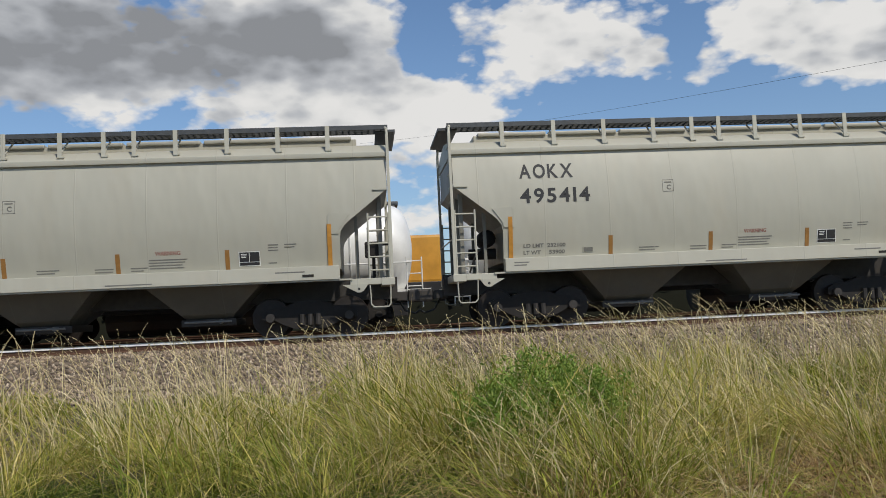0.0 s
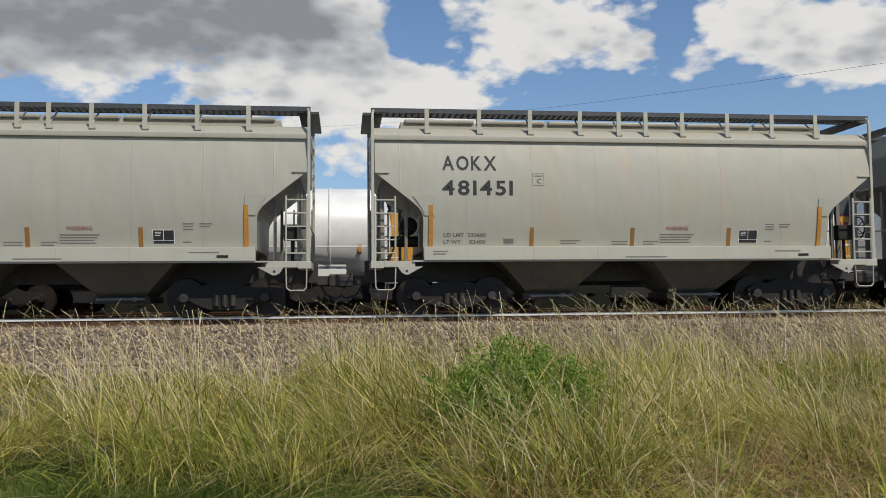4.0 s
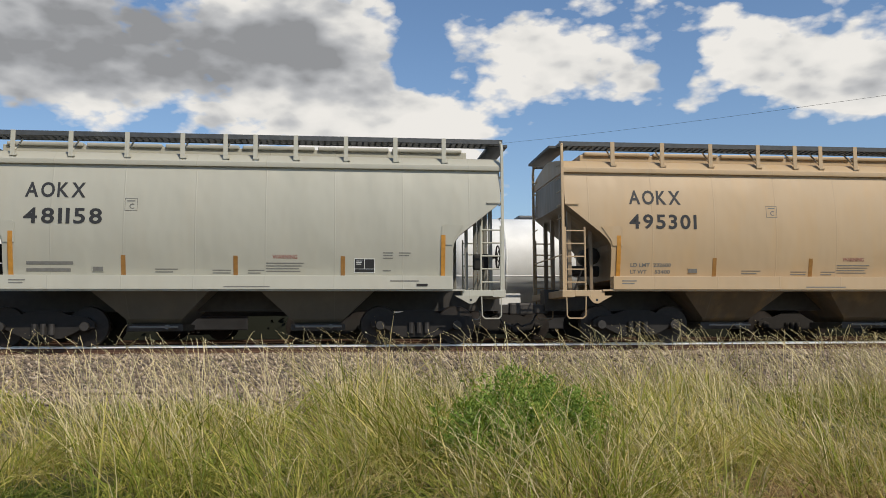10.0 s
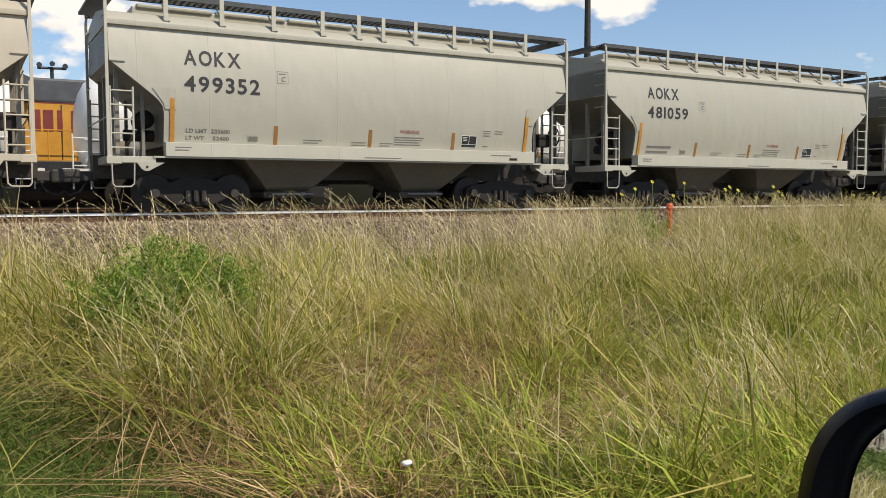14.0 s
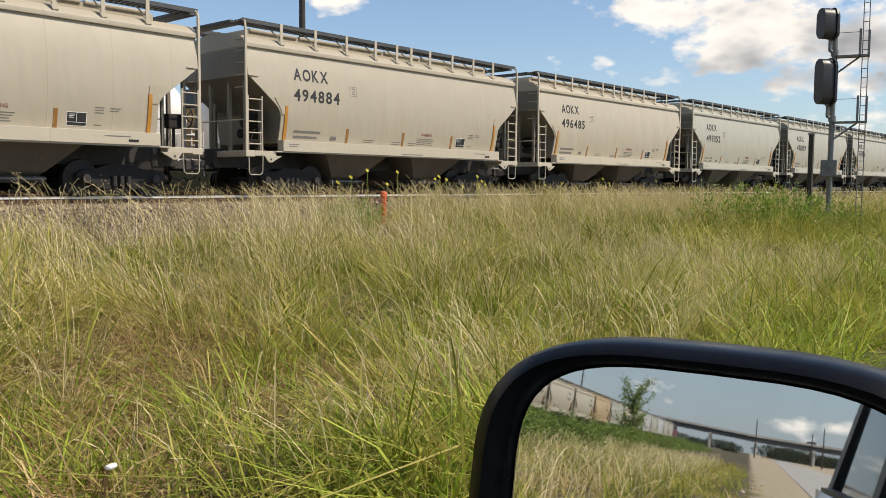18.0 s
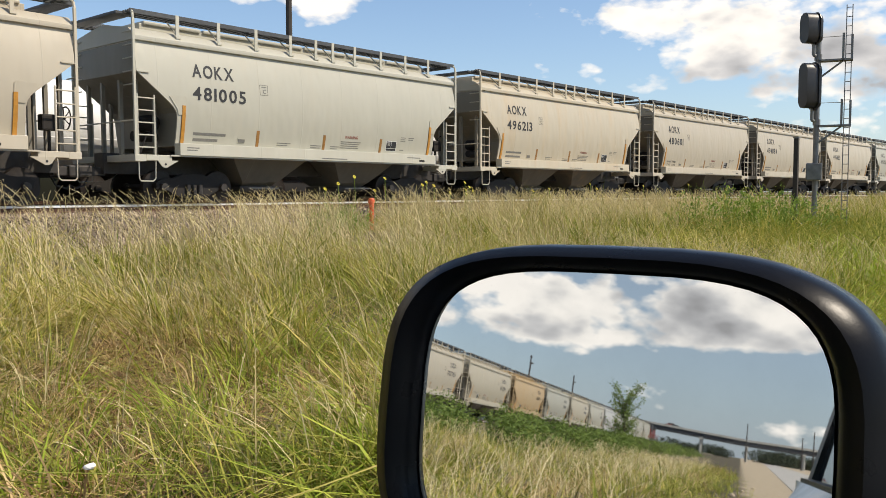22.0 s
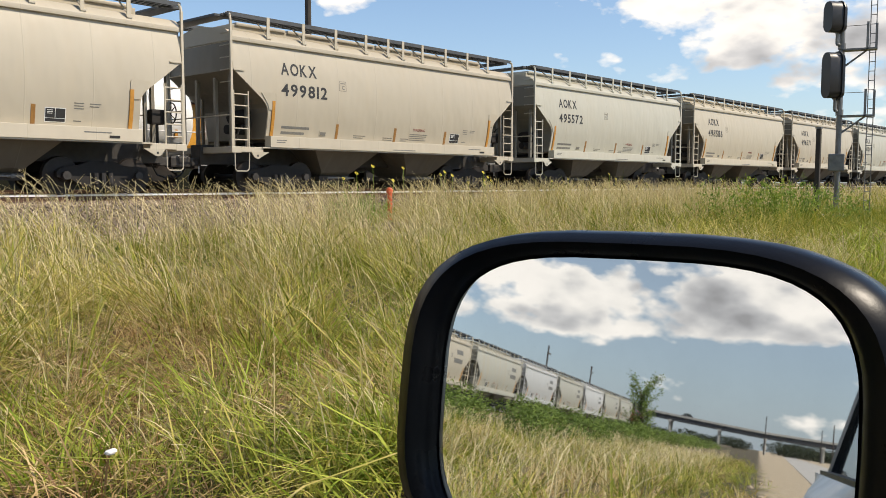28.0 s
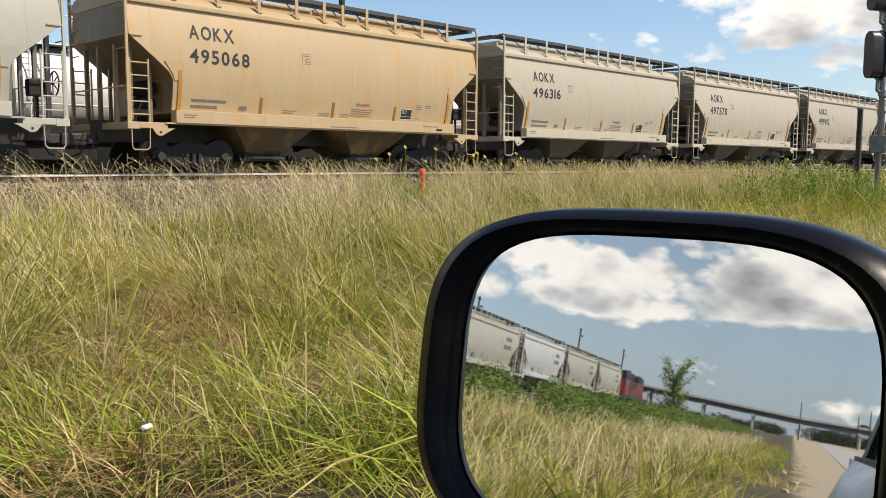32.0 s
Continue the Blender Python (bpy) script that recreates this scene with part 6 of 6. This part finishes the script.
def tree(x, y, h):
    e = new("young_tree")
    z0 = float(ground_z(x, y))
    e.location = (x, y, z0)
    bm = bmesh.new()
    tips = []
    rod(bm, (0, 0, -0.2), (0.05, 0.0, h * 0.35), 0.10, 8, 0.07)
    rod(bm, (0.05, 0, h * 0.35), (0.0, 0.3, h * 0.7), 0.07, 8, 0.035)
    tr = part("trunk", bm, TREEBARK, e)
    R = random.Random(4)
    for j in range(30):
        t = R.uniform(0.10, 0.72)
        a = R.uniform(0, 6.28)
        ln = h * R.uniform(0.22, 0.42)
        s = Vector((0.02, 0.25 * t, h * t))
        q = s + Vector((math.cos(a) * ln * 0.55, math.sin(a) * ln * 0.65, ln * 0.75))
        bm = bmesh.new()
        rod(bm, s, q, 0.03, 6, 0.008)
        part("limb", bm, TREEBARK, tr)
        tips.append((s, q))
    c = []
    for s, q in tips:
        for j in range(110):
            k = R.uniform(0.25, 1.05)
            p = s.lerp(q, k) + Vector((R.gauss(0, 0.16), R.gauss(0, 0.16), R.gauss(0, 0.2)))
            c.append(p)
    P, q = leaves(np.array([tuple(p) for p in c]), 0.10)
    o = mesh_from("crown", P, None, q, SHRUB)
    o.parent = e
    return tagged(e, "slender young tree with open leafy branches", "tree")


tp = polar(82.6, 78)
tree(tp.x, tp.y, 6.4)


def far_wood(name, x0, x1, y0, y1, n, h, label):
    x, y = scatter(n, x0, x1, y0, y1)
    c = []
    for i in range(n):
        k = 620
        v = G.normal(size=(k, 3))
        v /= np.linalg.norm(v, axis=1, keepdims=True)
        v *= G.uniform(0.6, 1.1, (k, 1))
        hh = h * G.uniform(0.6, 1.2)
        c.append(np.stack([x[i] + v[:, 0] * hh * 0.9, y[i] + v[:, 1] * hh * 1.1, hh * 0.5 + v[:, 2] * hh * 0.5], -1))
    P, q = leaves(np.concatenate(c), 0.55)
    return mesh_from(name, P, None, q, FARTREE, label, "trees")


# unseen brush, added so no bright ground or sky shows under the cars
def filler_hedge(x0, x1, y, n):
    x = G.uniform(x0, x1, n)
    c = np.stack([x, y + G.normal(0, 0.8, n), 0.3 + 3.6 * G.random(n) * (0.75 + 0.25 * np.sin(x * 0.9))], -1)
    P, q = leaves(c, 0.22)
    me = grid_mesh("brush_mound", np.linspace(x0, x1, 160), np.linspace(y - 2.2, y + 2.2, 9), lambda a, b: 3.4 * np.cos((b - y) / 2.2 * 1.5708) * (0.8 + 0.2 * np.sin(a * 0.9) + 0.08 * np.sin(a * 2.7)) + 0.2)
    tagged(part_of("brush_mound", me, FILLERBRUSH), "unseen dark brush added to close the gaps under the train", "brush", kind="stuff")
    mesh_from("brush", P, None, q, FILLERBRUSH, "unseen dark brush added to close the gaps under the train", "brush")


filler_hedge(-80, 90, 39, 12000)
far_wood("far_trees", -620, -470, -160, -6, 60, 7.5, "dark line of trees beyond the overpass")
far_wood("far_trees", -650, -520, 10, 160, 40, 7.0, "dark line of trees beyond the overpass")

# litter by the verge
bm = bmesh.new()
bmesh.ops.create_icosphere(bm, subdivisions=2, radius=0.05)
for v in bm.verts:
    v.co = Vector((v.co.x * 1.5, v.co.y, v.co.z * 0.7)) * (1 + 0.35 * noise.noise(v.co * 40))
lit_ = tagged(part("crumpled_paper", bm, PAPER), "crumpled white scrap of paper in the grass", "litter")
lit_.location = (1.72, 3.5, 0.32)
lit_.scale = (0.38, 0.38, 0.38)
for k in range(7):
    bm = bmesh.new()
    bmesh.ops.create_icosphere(bm, subdivisions=1, radius=0.12)
    for v in bm.verts:
        v.co = Vector((v.co.x * 1.4, v.co.y, v.co.z * 0.6)) * (1 + 0.3 * noise.noise(v.co * 9 + Vector((k, 0, 0))))
    s = tagged(part("stone", bm, STONE), "dark loose stone on the dirt verge", "stone", "stones on the verge")
    s.location = (-16 - 5.5 * k + G.uniform(-1, 1), G.uniform(-0.9, 0.7), 0.03)

# bare stems and dead grass thatch, close by
field("dead_thatch", 36000, 1.0, 9, 3.4, 8.0, 0.35, 0.75, 0.0085, GRASSDEAD, "matted brown dead grass laid down by the wind", lambda x, y: (1 - 0.85 * hollow(x, y)) * np.clip(1.5 * np.maximum(dead(x, y), 0.7 * lodged(x, y)), 0.02, 1), (0.4, 1.5), 0.75)


# ---- ballast stones and ties ----
def stones(n, x0, x1, y0, y1, size):
    x, y = G.uniform(x0, x1, n), G.uniform(y0, y1, n)
    d = np.abs(y - MID)
    z = np.where(d < 1.5, 0.985, np.where(d < 2.2, 0.985 - (d - 1.5) / 0.7 * 0.055, 0.93 - (d - 2.2) / 2.2 * 0.78))
    z = np.maximum(z, land_z(x, y))
    base = np.array([[1, 0, 0], [-1, 0, 0], [0, 1, 0], [0, -1, 0], [0, 0, 1], [0, 0, -1]], float)
    f = np.array([[0, 2, 4], [2, 1, 4], [1, 3, 4], [3, 0, 4], [2, 0, 5], [1, 2, 5], [3, 1, 5], [0, 3, 5]])
    s = size * G.uniform(0.5, 1.25, (n, 1, 1))
    v = base[None] * s * G.uniform(0.55, 1.3, (n, 6, 1))
    a = G.uniform(0, 6.283, n)
    t = G.uniform(-0.8, 0.8, n)
    c, q = np.cos(a)[:, None], np.sin(a)[:, None]
    vx, vy = v[..., 0] * c - v[..., 1] * q, v[..., 0] * q + v[..., 1] * c
    ct, stt = np.cos(t)[:, None], np.sin(t)[:, None]
    vy, vz = vy * ct - v[..., 2] * stt, vy * stt + v[..., 2] * ct
    co = np.stack([vx + x[:, None], vy + y[:, None], vz + z[:, None] + 0.01], -1).reshape(-1, 3)
    tri = (np.arange(n)[:, None, None] * 6 + f[None]).reshape(-1, 3)
    mesh_from("ballast_stones", co, tri, None, STONE, "loose angular grey-brown ballast stones", "ballast")


stones(22000, -14, 16, 16.6, 19.9, 0.046)
stones(13000, -14, 16, 14.2, 17.0, 0.044)
stones(4000, -14, 16, 12.6, 14.4, 0.04)
stones(7000, 16, 60, 16.6, 19.9, 0.05)
stones(3000, -14, 30, 19.9, 22.6, 0.045)

tie_me = bpy.data.meshes.new("tie")
bm = one_box(-0.115, 0.115, -1.3, 1.3, -0.17, 0.0, bevel=0.012)
bm.to_mesh(tie_me)
bm.free()
tie_me.materials.append(TIE)
for k in range(230):
    o = part_of("tie", tie_me, TIE, bed_near)
    o.location = (-30 + 0.5 * k + 0.03 * math.sin(k * 2.1), MID, 1.022)


def motions():
    """All that moves: the train with its wheels, and the traffic on the overpass."""
    for thing, start in TRAIN:
        walk(thing, [(t, pose(place(t) + start, NEAR, RAIL)) for t in range(0, 33, 2)])
    first = [w for t in TRAIN[0][0].children if t.name.startswith("truck") for w in t.children if w.name.startswith("wheelset")]
    acts = {}
    for w in first:
        x, y, z = w.location
        walk(w, [(k / 15, pose(x, y, z, 0, math.degrees(place(k / 15) / 0.457) % 360, 0)) for k in range(481)])
        acts[round(x, 3)] = w.animation_data
    for thing, start in TRAIN[1:]:
        for t in thing.children:
            if t.name.startswith("truck"):
                for w in t.children:
                    if w.name.startswith("wheelset"):
                        have = acts[round(w.location.x, 3)]
                        ad = w.animation_data_create()
                        ad.action = have.action
                        ad.action_slot = have.action_slot
                        w.rotation_mode = "QUATERNION"
    for thing, start in YARD:
        walk(thing, [(t, pose(start + 0.77 * t, THIRD - 1.6, RAIL)) for t in (0, 8, 16, 24, 32)])
    for car, y, speed in TRAFFIC:
        side = -402.5 if speed < 0 else -396.5
        turn = -90 if speed < 0 else 90
        walk(car, [(t, pose(side, y + speed * t, deck(y + speed * t) + 0.01, 0, 0, turn)) for t in range(0, 33, 4)])


motions()
